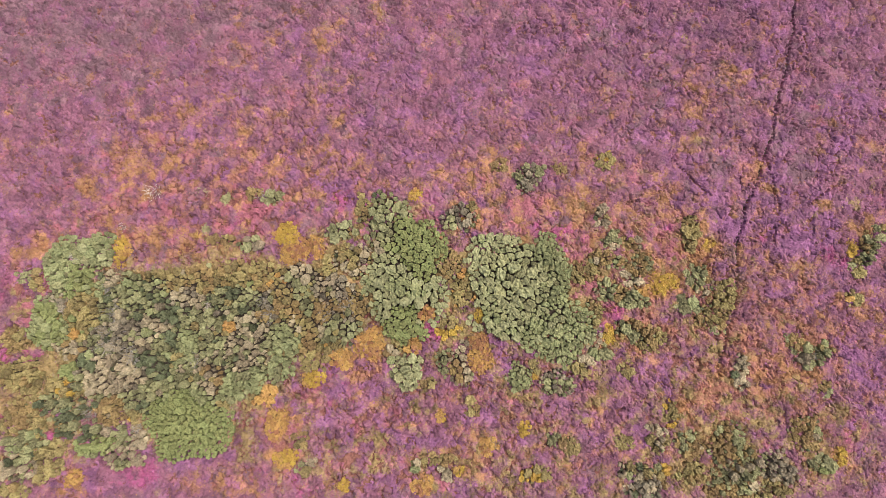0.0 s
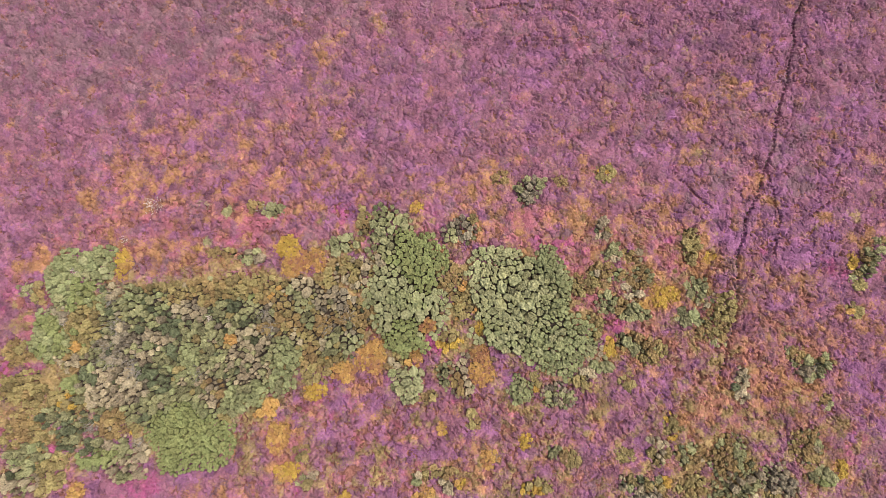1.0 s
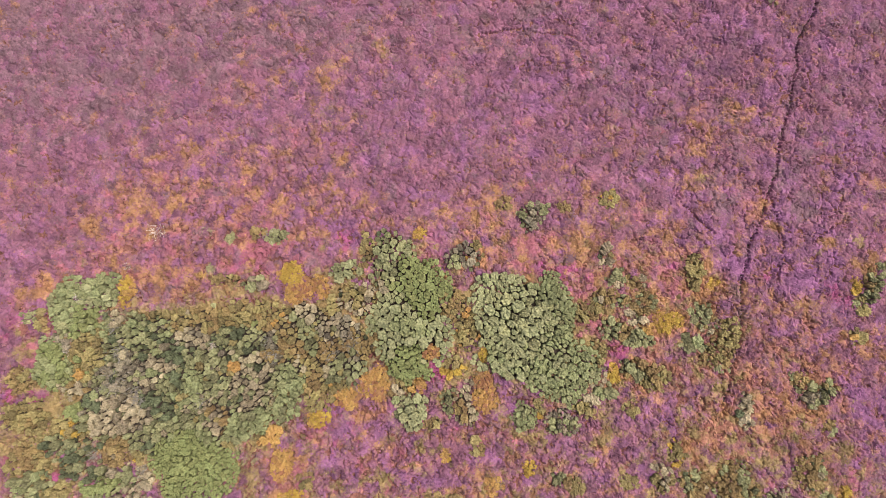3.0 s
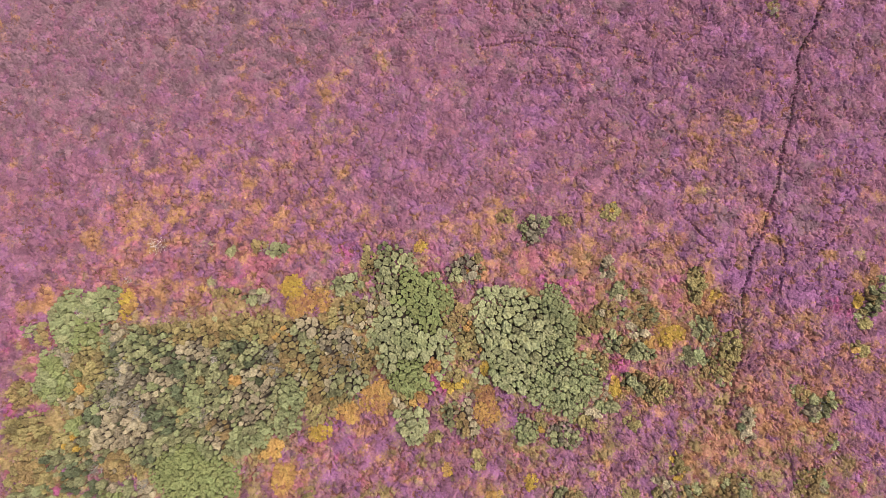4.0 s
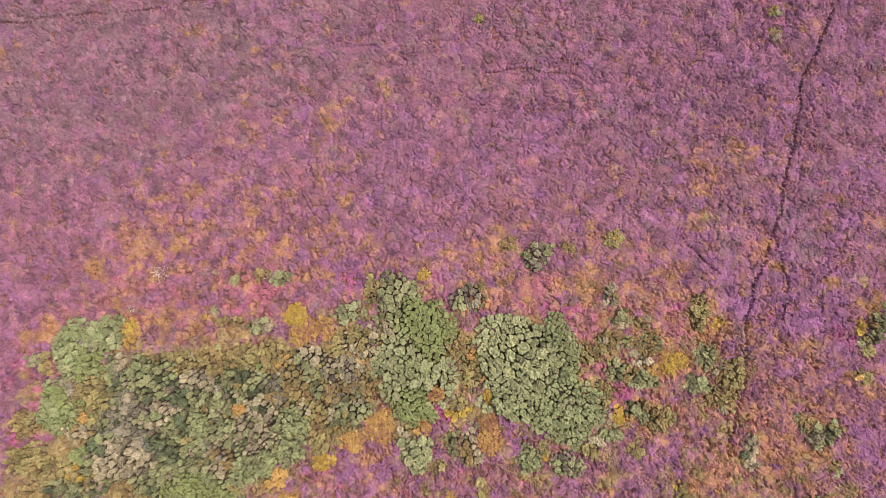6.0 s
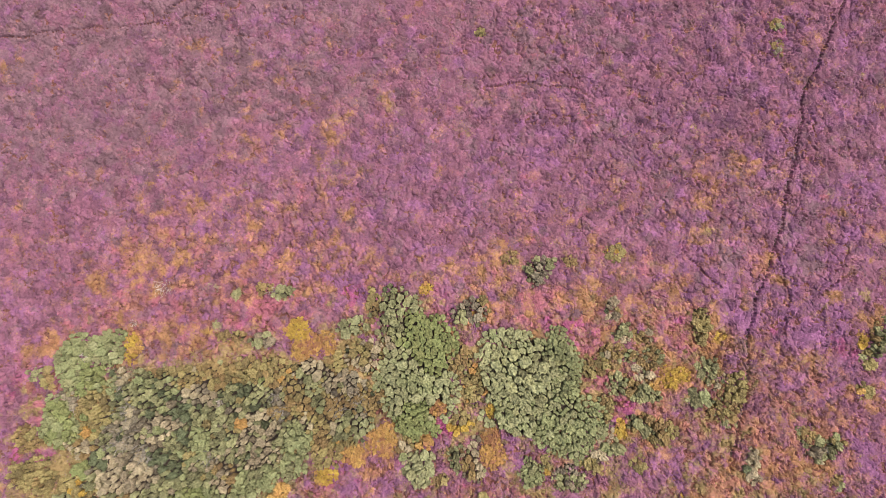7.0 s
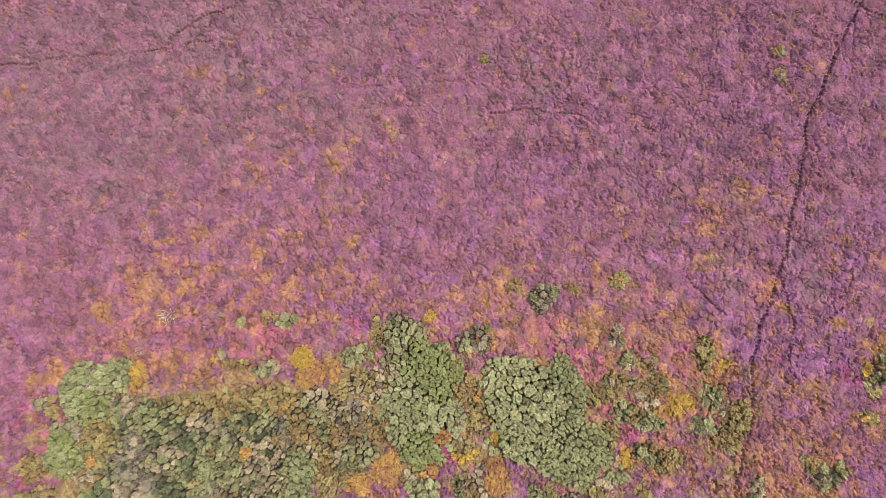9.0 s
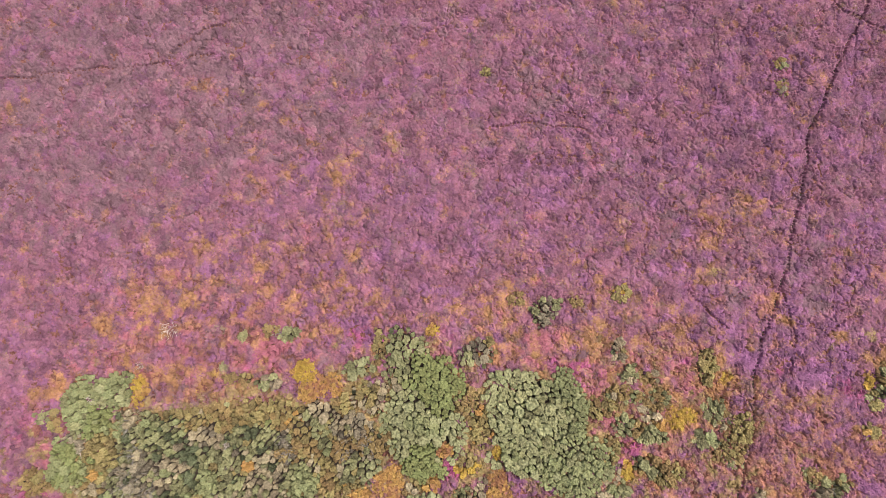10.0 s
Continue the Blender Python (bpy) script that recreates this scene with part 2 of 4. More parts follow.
def clump_shape(seed, seg):
    """One clump of leaves in the round: directions, reach, sag and drop of its points, its lumps, and its faces."""
    rng = np.random.default_rng(seed)
    rows = [(0.0, *RINGS[0])]
    for i, ring in enumerate(RINGS[1:]):
        rows += [(2 * math.pi * (j + 0.5 * (i % 2)) / seg, *ring) for j in range(seg)]
    rows = np.array(rows)
    # a cauliflower of small lobes
    spots = rng.uniform(-1.05, 1.05, (60, 2))
    chosen = []
    for p in spots:
        if np.hypot(*p) < 1.1 and all(np.hypot(*(p - q)) > 0.44 for q in chosen):
            chosen.append(p)
    flat = rows[:, 1:2] * np.stack([np.cos(rows[:, 0]), np.sin(rows[:, 0])], 1)
    near_lobe = np.hypot(*(flat[:, None] - np.array(chosen)[None]).transpose(2, 0, 1)).min(1)
    lump = 0.58 - 2.1 * np.minimum(near_lobe, 0.6) + rng.normal(0, 0.14, len(rows))
    tri = [(0, 1 + j, 1 + (j + 1) % seg) for j in range(seg)]
    for i in range(len(RINGS) - 2):
        p, q = 1 + i * seg, 1 + (i + 1) * seg
        for j in range(seg):
            k = (j + 1) % seg
            tri += [(p + j, q + j, p + k), (q + j, q + k, p + k)] if i % 2 == 0 else [(p + j, q + j, q + k), (p + j, q + k, p + k)]
    return rows, lump, np.array(tri)


LEAFY = ("sage", "moss", "grey", "pale", "olive")
SHAPES = [clump_shape(i, 20) for i in range(16)]
SMALL = [clump_shape(80 + i, 16) for i in range(12)]
# for each kind of shrub: half the gap between clumps, how flat their tops are, how uneven their heights are, how leafy they are
HABIT = {
    "lime": (0.02, 0.32, 0.12, 18), "amber": (0.006, 0.3, 0.3, 26), "yellow": (0.006, 0.3, 0.3, 26), "green": (0.024, 0.36, 0.18, 18), "fresh": (0.027, 0.36, 0.2, 16),
    "sage": (0.05, 0.42, 0.5, 16), "ochre": (0.036, 0.42, 0.32, 16), "olive": (0.036, 0.45, 0.36, 18), "pale": (0.053, 0.48, 0.6, 16), "grey": (0.044, 0.5, 0.5, 26), "moss": (0.055, 0.5, 0.5, 18),
}


def twig_mesh(rng, mat, count, reach, height, thick):
    """A woody stem that leans out from the root: a tapered three-sided rod with a bend."""
    verts, faces = [], []
    for _ in range(count):
        a, r, h = rng.uniform(0, 2 * math.pi), reach * rng.uniform(0.4, 1.0), height * rng.uniform(0.7, 1.0)
        tip = np.array([math.cos(a) * r, math.sin(a) * r, h])
        bend = tip * (0.5, 0.5, 0.65) + rng.normal(0, 0.06, 3)
        base = len(verts)
        for p, w in ((np.array([0, 0, -0.05]), thick), (bend, thick * 0.7), (tip, thick * 0.25)):
            verts += [p + w * np.array([math.cos(k * 2.094), math.sin(k * 2.094), 0.3 * math.sin(k * 2.094)]) for k in range(3)]
        for s in (0, 3):
            faces += [(base + s + k, base + s + (k + 1) % 3, base + s + 3 + (k + 1) % 3, base + s + 3 + k) for k in range(3)]
    me = mesh_from("stem", verts, [np.array(faces)])
    me.materials.append(mat)
    return me


SPOTS = []


def shrub(kind, x, y, rx, ry, height, clump=0.55, turn=0.0, mixed=None, name="shrub", label=""):
    """Notes a shrub at (x, y): where its clumps stand, packed side by side inside a wavering outline, the large ones first."""
    rng = np.random.default_rng(len(SHRUBS) + 100)
    wave = rng.uniform(0, 6.28, 3)
    c, s = math.cos(radians(turn)), math.sin(radians(turn))
    tries = int(13 * math.pi * rx * ry / clump ** 2) + 24
    reach = max(rx, ry) * 1.4 + 1
    thin = 0.22 if max(rx, ry) < 0.9 and name == "shrub" else 0.12 if name != "shrub" else 0.03
    others = [q for q in SPOTS if abs(q[0] - x) < reach and abs(q[1] - y) < reach]
    mine = []
    for scale in (1.35, 1.1, 0.82, 0.6):
        for px, py in rng.uniform(-1.3, 1.3, (tries if thin < 0.2 else tries // 3, 2)):
            a = math.atan2(py, px)
            edge = 1 + 0.12 * math.sin(2 * a + wave[0]) + 0.12 * math.sin(3 * a + wave[1]) + 0.08 * math.sin(5 * a + wave[2])
            far_out = math.hypot(px, py) / edge
            if far_out > (1.0 if scale > 0.7 else 1.18) or len(mine) > 290:
                continue
            wx, wy = x + px * rx * c - py * ry * s, y + px * rx * s + py * ry * c
            if far_out > 0.8 and scale > 1 and name == "shrub":
                continue
            r = clump * scale * rng.uniform(0.85, 1.15)
            if rng.random() > thin and all((wx - q[0]) ** 2 + (wy - q[1]) ** 2 > (0.41 * (r + q[2])) ** 2 for q in others):
                others.append((wx, wy, r))
                mine.append((wx, wy, r, far_out))
    SPOTS.extend(q[:3] for q in mine)
    SHRUBS.append((x, y, rx, ry, radians(turn), kind, height, mixed or kind, name, label or WORDS[kind], mine))


def grow_shrub(x, y, rx, ry, turn, kind, height, mixed, name, label, mine, every, seed):
    """Builds a noted shrub: woody stems and a low dome of leaf clumps, each pressed against its neighbours."""
    rng = np.random.default_rng(seed)
    thing = new(name, None)
    base = float(land(x, y))
    thing.matrix_world = pose(x, y, base)
    tagged(thing, label, "shrub", "flowering bushes" if name == "flowering_bush" else "shrubs of the heath", "thing")
    stem = new("stem", twig_mesh(rng, MAT["bark"], 1, 0.6 * min(rx, ry), height * 0.75, 0.045))
    stem.parent = thing
    for wx, wy, r, far_out in mine:
        q1, q2 = rng.uniform(0, 6.28, 2)
        drawn = noise.noise(Vector((wx * 0.9 + seed, wy * 0.9, 3.7))) * 0.8 + rng.normal(0, 0.24)
        luck = 0.0 if drawn > 0.2 else rng.uniform(0.4, 0.96)
        pick = mixed if luck < 0.36 else ("sage", "pale", "ochre", "moss", "green")[rng.integers(5)] if luck > 0.88 and kind in LEAFY else kind
        gap, dome, uneven, leaves = HABIT[kind]
        gap *= 0.55 if max(rx, ry) < 0.9 else 1.0
        relief = 0.33 if kind in ("fresh", "green", "lime") else 0.42
        rows, lump, tri = SMALL[rng.integers(len(SMALL))] if r < 0.36 else SHAPES[rng.integers(len(SHAPES))]
        spin = rng.uniform(0, 6.28)
        a = rows[:, 0] + spin
        # the outline bends in where a neighbour leans against it
        dx, dy = every[:, 0] - wx, every[:, 1] - wy
        d = np.hypot(dx, dy)
        by = (d > 1e-3) & (d < 2.6 * r)
        share = r / (r + every[by, 2])
        lean = np.cos(a[:, None] - np.arctan2(dy[by], dx[by])[None])
        press = np.where(lean > 0.05, lean / (d[by] * share)[None], 0.0)
        wide = (np.full(len(a), (1 / (0.72 * r)) ** 7.5) + (press ** 7.5).sum(1)) ** (-1 / 7.5)
        wide = np.maximum(wide * (1.02 + 0.09 * np.sin(2 * a + q1) + 0.07 * np.sin(5 * a + q2) + 0.3 * lump) - gap * rng.uniform(-0.1, 1.9), 0.3 * r)
        top = height * (0.86 if pick == "moss" else 1.0) * (0.55 + 0.45 * math.sqrt(max(0.0, 1 - min(far_out, 1.0) ** 2))) * (1 + uneven * rng.uniform(-1.0, 0.35))
        out = rows[:, 1] * wide
        z = top - dome * 0.6 * r * rows[:, 2] + relief * r * lump * (1 - rows[:, 3]) - rows[:, 3] * max(0.3, 0.75 * top)
        v = np.stack([out * np.cos(a), out * np.sin(a), z], 1)
        v[:, 2] += v[:, 0] * rng.normal(0, 0.2) + v[:, 1] * rng.normal(0, 0.2)
        on = rng.integers(0, len(v) - 2 * (len(v) - 1) // 7, leaves)
        cv, cf = cards(rng, v[on] + rng.normal(0, 0.02, (leaves, 3)) + (0, 0, 0.012), v[on] * (0.8, 0.8, 0) / r + (0, 0, 1), r * rng.uniform(0.1, 0.24, leaves), 0.3)
        v = np.concatenate([v, cv])
        v[:, 2] += land(wx, wy) - base
        me = mesh_from("clump", v, [tri, cf + len(rows)], False)
        me.materials.append(MAT[pick])
        ob = new("clump", me)
        ob.parent = thing
        ob.matrix_basis = Matrix.Translation((wx - x, wy - y, 0))


def dead_shrub(x, y, reach, height, count=34, wood="bleached"):
    """A dead bush: bare bleached twigs that fan out from the root."""
    rng = np.random.default_rng(int(abs(x * 37 + y * 91)) + 7)
    thing = new("dead_shrub", None)
    thing.matrix_world = pose(x, y, float(land(x, y)))
    tagged(thing, "dead shrub of bare bleached grey twigs among leafy shrubs" if wood == "bleached" else "dead shrub of whitish bare twigs among pink heather", "shrub", "dead shrubs", "thing")
    for n in range(count):
        name, thick = ("branch", 0.04) if n % 3 == 0 else ("twig", 0.024)
        ob = new(name, twig_mesh(rng, MAT[wood], 1, reach * rng.uniform(0.4, 0.8), height, thick))
        ob.parent = thing
        ob.matrix_basis = Matrix.Translation((*(rng.normal(0, 0.3, 2) * reach), 0))


shrub("yellow", -11.36, 1.10, 0.86, 0.65, 0.5, 0.24, mixed="amber", name="flowering_bush")
shrub("amber", -10.64, -0.04, 1.06, 0.89, 0.5, 0.24, mixed="orange", name="flowering_bush")
shrub("amber", -9.42, 0.04, 0.77, 0.81, 0.5, 0.24, mixed="orange", name="flowering_bush")
shrub("yellow", -23.18, -0.24, 0.49, 1.10, 0.5, 0.28, mixed="amber", name="flowering_bush")
shrub("amber", -5.16, -6.76, 1.08, 0.96, 0.5, 0.24, mixed="orange", name="flowering_bush")
shrub("amber", -7.11, -7.83, 0.80, 0.60, 0.5, 0.24, mixed="orange", name="flowering_bush")
shrub("yellow", -9.20, -9.20, 0.72, 0.52, 0.5, 0.24, mixed="amber", name="flowering_bush")
shrub("amber", 2.64, -7.47, 0.88, 1.20, 0.5, 0.24, mixed="orange", name="flowering_bush")
shrub("yellow", 2.57, -4.86, 0.24, 0.44, 0.5, 0.24, mixed="amber", name="flowering_bush")
shrub("amber", -1.96, -6.76, 0.40, 0.36, 0.5, 0.24, mixed="orange", name="flowering_bush")
shrub("amber", -1.13, -4.62, 0.52, 0.44, 0.5, 0.24, mixed="orange", name="flowering_bush")
shrub("yellow", 15.80, -2.46, 0.97, 0.73, 0.5, 0.24, mixed="amber", name="flowering_bush")
shrub("amber", 14.61, -3.03, 0.36, 0.32, 0.5, 0.24, mixed="orange", name="flowering_bush")
shrub("yellow", 19.14, 0.24, 0.33, 0.33, 0.5, 0.24, mixed="amber", name="flowering_bush")
shrub("yellow", 29.58, 0.12, 0.33, 0.49, 0.5, 0.24, mixed="amber", name="flowering_bush")
shrub("yellow", 11.86, -6.13, 0.40, 0.60, 0.5, 0.24, mixed="amber", name="flowering_bush")
shrub("yellow", -11.01, -14.71, 0.71, 0.63, 0.5, 0.24, mixed="amber", name="flowering_bush")
shrub("amber", -11.70, -12.30, 0.79, 0.95, 0.5, 0.24, mixed="orange", name="flowering_bush")
shrub("yellow", -6.93, -16.49, 0.35, 0.35, 0.5, 0.23, mixed="amber", name="flowering_bush")
shrub("amber", -1.41, -16.49, 0.70, 0.63, 0.5, 0.23, mixed="orange", name="flowering_bush")
shrub("yellow", 5.69, -12.60, 0.40, 0.43, 0.5, 0.24, mixed="amber", name="flowering_bush")
shrub("yellow", -0.16, -11.76, 0.24, 0.40, 0.5, 0.24, mixed="amber", name="flowering_bush")
shrub("amber", 3.19, -13.75, 0.63, 0.51, 0.5, 0.24, mixed="orange", name="flowering_bush")
shrub("yellow", 15.59, -15.35, 0.27, 0.27, 0.5, 0.24, mixed="amber", name="flowering_bush")
shrub("yellow", 27.81, -14.52, 0.39, 0.55, 0.5, 0.24, mixed="amber", name="flowering_bush")
shrub("amber", -25.72, -16.04, 0.55, 0.55, 0.5, 0.24, mixed="orange", name="flowering_bush")
shrub("yellow", 1.10, -15.47, 0.35, 0.27, 0.5, 0.24, mixed="amber", name="flowering_bush")
shrub("yellow", -2.01, 3.97, 0.37, 0.37, 0.5, 0.25, mixed="amber", name="flowering_bush")
shrub("green", -28.26, -5.38, 1.22, 1.52, 0.90, 0.48, mixed="lime")
shrub("lime", -17.94, -12.49, 2.49, 2.07, 0.95, 0.36, mixed="lime")
shrub("lime", -1.67, 0.20, 1.58, 1.92, 0.95, 0.47, mixed="lime")
shrub("lime", -2.77, -5.50, 1.43, 1.10, 0.95, 0.37, mixed="lime")
shrub("green", -27.59, -1.17, 0.85, 1.96, 0.90, 0.49, mixed="sage")
shrub("green", -25.13, -0.24, 1.71, 1.02, 0.90, 0.49, mixed="fresh")
shrub("lime", -26.66, 0.20, 0.85, 0.47, 0.95, 0.56, mixed="green")
shrub("lime", -26.37, -1.98, 1.02, 1.19, 0.95, 0.51, mixed="green")
shrub("green", -24.87, -2.87, 0.76, 0.59, 0.65, 0.48, mixed="sage")
shrub("ochre", -25.99, -4.31, 1.35, 1.44, 0.70, 0.48, mixed="lime")
shrub("grey", -27.67, -3.83, 0.93, 0.55, 0.80, 0.42, mixed="pale")
shrub("ochre", -26.55, -5.89, 0.93, 0.63, 0.70, 0.48, mixed="amber")
shrub("sage", -30.26, -1.86, 0.55, 0.47, 0.65, 0.47, mixed="olive")
shrub("ochre", -29.23, -2.14, 0.68, 0.64, 0.50, 0.44, mixed="olive")
shrub("olive", -30.12, -6.37, 1.26, 0.76, 0.65, 0.46, mixed="ochre")
shrub("pale", -26.72, -7.08, 0.92, 0.55, 0.85, 0.42, mixed="olive")
shrub("pale", -24.02, -2.14, 0.93, 0.47, 0.85, 0.47, mixed="sage")
shrub("sage", -22.11, -3.07, 1.53, 1.10, 0.90, 0.52, mixed="green")
shrub("moss", -20.64, -3.47, 0.93, 1.10, 0.85, 0.55, mixed="green")
shrub("sage", -24.23, -4.19, 1.01, 0.85, 0.90, 0.63, mixed="moss")
shrub("grey", -23.27, -4.78, 1.18, 1.10, 0.80, 0.46, mixed="pale")
shrub("pale", -20.79, -5.58, 1.18, 0.51, 0.85, 0.57, mixed="grey")
shrub("sage", -22.07, -4.78, 0.93, 0.76, 0.90, 0.57, mixed="moss")
shrub("grey", -23.86, -6.61, 1.43, 0.84, 0.80, 0.41, mixed="sage")
shrub("pale", -21.77, -6.76, 0.76, 0.67, 0.61, 0.57, mixed="sage")
shrub("sage", -19.87, -6.45, 1.01, 0.84, 0.90, 0.57, mixed="moss")
shrub("moss", -20.60, -7.94, 1.17, 1.09, 0.85, 0.60, mixed="sage")
shrub("moss", -25.31, -7.94, 0.59, 0.67, 0.61, 0.55, mixed="sage")
shrub("pale", -23.08, -8.53, 2.09, 1.26, 0.85, 0.57, mixed="grey")
shrub("pale", -24.22, -9.70, 0.92, 0.58, 0.85, 0.62, mixed="sage")
shrub("lime", -26.43, -8.53, 0.54, 0.63, 0.68, 0.50, mixed="sage")
shrub("sage", -25.72, -9.20, 0.75, 0.84, 0.90, 0.52, mixed="grey")
shrub("ochre", -26.71, -9.82, 1.25, 0.58, 0.70, 0.43, mixed="yellow")
shrub("ochre", -29.78, -9.12, 1.51, 1.25, 0.70, 0.48, mixed="olive")
shrub("sage", -27.32, -10.91, 1.25, 0.58, 0.90, 0.52, mixed="moss")
shrub("sage", -20.62, -10.09, 1.42, 1.00, 0.90, 0.52, mixed="pale")
shrub("olive", -30.07, -11.91, 1.00, 1.08, 0.65, 0.46, mixed="ochre")
shrub("ochre", -28.64, -12.03, 0.66, 0.83, 0.70, 0.43, mixed="olive")
shrub("sage", -29.34, -13.45, 1.49, 0.75, 0.90, 0.56, mixed="green")
shrub("pale", -29.78, -15.05, 1.16, 1.24, 0.85, 0.51, mixed="sage")
shrub("ochre", -27.77, -14.59, 1.16, 1.49, 0.70, 0.47, mixed="olive")
shrub("ochre", -29.90, -16.79, 0.90, 0.49, 0.70, 0.42, mixed="olive")
shrub("moss", -26.36, -11.83, 1.16, 1.08, 0.85, 0.49, mixed="sage")
shrub("moss", -25.03, -12.87, 1.08, 0.58, 0.85, 0.54, mixed="sage")
shrub("sage", -23.37, -10.75, 1.08, 0.67, 0.90, 0.52, mixed="olive")
shrub("olive", -23.50, -11.91, 0.91, 0.66, 0.65, 0.41, mixed="pale")
shrub("lime", -24.35, -13.75, 1.16, 0.58, 0.95, 0.54, mixed="green")
shrub("sage", -22.98, -12.91, 0.99, 0.66, 0.90, 0.51, mixed="pale")
shrub("pale", -21.78, -13.29, 1.16, 0.75, 0.85, 0.46, mixed="sage")
shrub("pale", -22.50, -14.59, 1.24, 0.66, 0.85, 0.46, mixed="sage")
shrub("ochre", -21.84, -11.95, 0.37, 0.37, 0.50, 0.43, mixed="yellow")
shrub("sage", -21.17, -11.14, 0.92, 0.50, 0.90, 0.52, mixed="moss")
shrub("green", -18.34, -10.48, 1.83, 0.50, 0.90, 0.48, mixed="sage")
shrub("sage", -18.07, -9.20, 1.09, 0.84, 0.90, 0.52, mixed="pale")
shrub("pale", -16.64, -9.20, 0.84, 1.00, 0.85, 0.52, mixed="olive")
shrub("ochre", -15.59, -11.91, 0.42, 0.83, 0.70, 0.43, mixed="sage")
shrub("green", -18.55, -7.24, 1.05, 1.18, 0.90, 0.43, mixed="ochre")
shrub("moss", -17.96, -8.14, 0.75, 0.38, 0.61, 0.45, mixed="sage")
shrub("sage", -16.55, -7.24, 1.01, 1.26, 0.90, 0.57, mixed="pale")
shrub("pale", -14.15, -7.39, 1.51, 1.18, 0.85, 0.42, mixed="sage")
shrub("green", -14.17, -9.27, 1.50, 0.92, 0.90, 0.48, mixed="sage")
shrub("green", -11.81, -8.26, 1.09, 0.92, 0.90, 0.43, mixed="sage")
shrub("green", -11.16, -6.84, 0.84, 1.18, 0.90, 0.43, mixed="fresh")
shrub("ochre", -12.63, -10.21, 0.83, 0.75, 0.70, 0.43, mixed="amber")
shrub("ochre", -9.35, -7.39, 0.84, 1.34, 0.70, 0.48, mixed="olive")
shrub("ochre", -20.17, -2.26, 1.87, 0.47, 0.70, 0.44, mixed="olive")
shrub("olive", -17.56, -1.82, 1.27, 0.47, 0.65, 0.47, mixed="ochre")
shrub("ochre", -14.41, -1.66, 1.95, 0.76, 0.70, 0.49, mixed="olive")
shrub("sage", -13.78, 0.41, 0.85, 0.38, 0.90, 0.48, mixed="pale")
shrub("olive", -16.03, 0.65, 0.94, 0.26, 0.65, 0.42, mixed="ochre")
shrub("sage", -20.84, -2.71, 1.19, 0.51, 0.90, 0.52, mixed="moss")
shrub("pale", -18.63, -3.39, 1.02, 0.64, 0.85, 0.58, mixed="grey")
shrub("pale", -17.57, -3.75, 0.68, 0.51, 0.61, 0.47, mixed="sage")
shrub("sage", -19.22, -4.62, 1.01, 0.93, 0.90, 0.52, mixed="moss")
shrub("sage", -15.00, -3.47, 1.52, 0.93, 0.90, 0.42, mixed="moss")
shrub("ochre", -13.88, -3.19, 0.76, 0.68, 0.50, 0.44, mixed="lime")
shrub("sage", -17.35, -5.10, 1.52, 0.93, 0.90, 0.57, mixed="grey")
shrub("sage", -16.05, -4.47, 0.84, 0.59, 0.90, 0.47, mixed="moss")
shrub("ochre", -15.61, -5.58, 0.63, 0.55, 0.50, 0.58, mixed="amber")
shrub("sage", -20.28, -4.39, 1.10, 0.68, 0.90, 0.63, mixed="moss")
shrub("grey", -12.81, -3.67, 0.76, 0.59, 0.58, 0.32, mixed="sage")
shrub("olive", -12.54, -4.78, 0.84, 0.59, 0.65, 0.37, mixed="grey")
shrub("pale", -13.81, -5.50, 1.43, 0.67, 0.85, 0.47, mixed="sage")
shrub("sage", -11.72, -5.66, 0.93, 0.59, 0.90, 0.47, mixed="pale")
shrub("ochre", -11.44, -3.99, 1.10, 1.27, 0.70, 0.48, mixed="olive")
shrub("amber", -11.95, -2.83, 0.76, 0.55, 0.36, 0.40, mixed="ochre")
shrub("pale", -10.40, -5.34, 0.93, 0.59, 0.85, 0.47, mixed="ochre")
shrub("sage", -12.90, -6.37, 1.01, 0.59, 0.90, 0.47, mixed="pale")
shrub("green", -20.50, -6.61, 0.67, 0.59, 0.65, 0.58, mixed="sage")
shrub("sage", -7.50, 1.30, 0.86, 0.60, 0.90, 0.48, mixed="fresh")
shrub("olive", -6.36, 1.47, 0.56, 0.77, 0.47, 0.42, mixed="sage")
shrub("ochre", -5.84, 2.78, 0.47, 1.03, 0.70, 0.39, mixed="olive")
shrub("sage", -4.12, 2.20, 1.50, 1.54, 0.90, 0.58, mixed="fresh")
shrub("fresh", -2.82, -3.27, 2.54, 2.29, 1.05, 0.60, mixed="green")
shrub("pale", -6.45, -0.85, 1.19, 1.19, 0.85, 0.47, mixed="ochre")
shrub("pale", -10.27, -1.90, 1.10, 0.68, 0.85, 0.53, mixed="sage")
shrub("ochre", -8.59, -1.17, 0.72, 0.85, 0.70, 0.44, mixed="olive")
shrub("pale", -8.15, -2.99, 1.19, 0.59, 0.85, 0.42, mixed="grey")
shrub("ochre", -9.52, -2.99, 0.76, 0.59, 0.50, 0.44, mixed="sage")
shrub("olive", -6.93, -3.99, 1.27, 0.76, 0.65, 0.42, mixed="grey")
shrub("olive", -8.36, -4.62, 1.01, 0.68, 0.65, 0.42, mixed="sage")
shrub("olive", -5.80, -3.67, 0.68, 0.93, 0.65, 0.46, mixed="ochre")
shrub("sage", -10.04, -3.59, 0.76, 0.76, 0.65, 0.52, mixed="ochre")
shrub("olive", 0.32, -1.09, 0.85, 1.02, 0.65, 0.42, mixed="ochre")
shrub("ochre", 1.13, -2.71, 0.93, 1.36, 0.70, 0.44, mixed="amber")
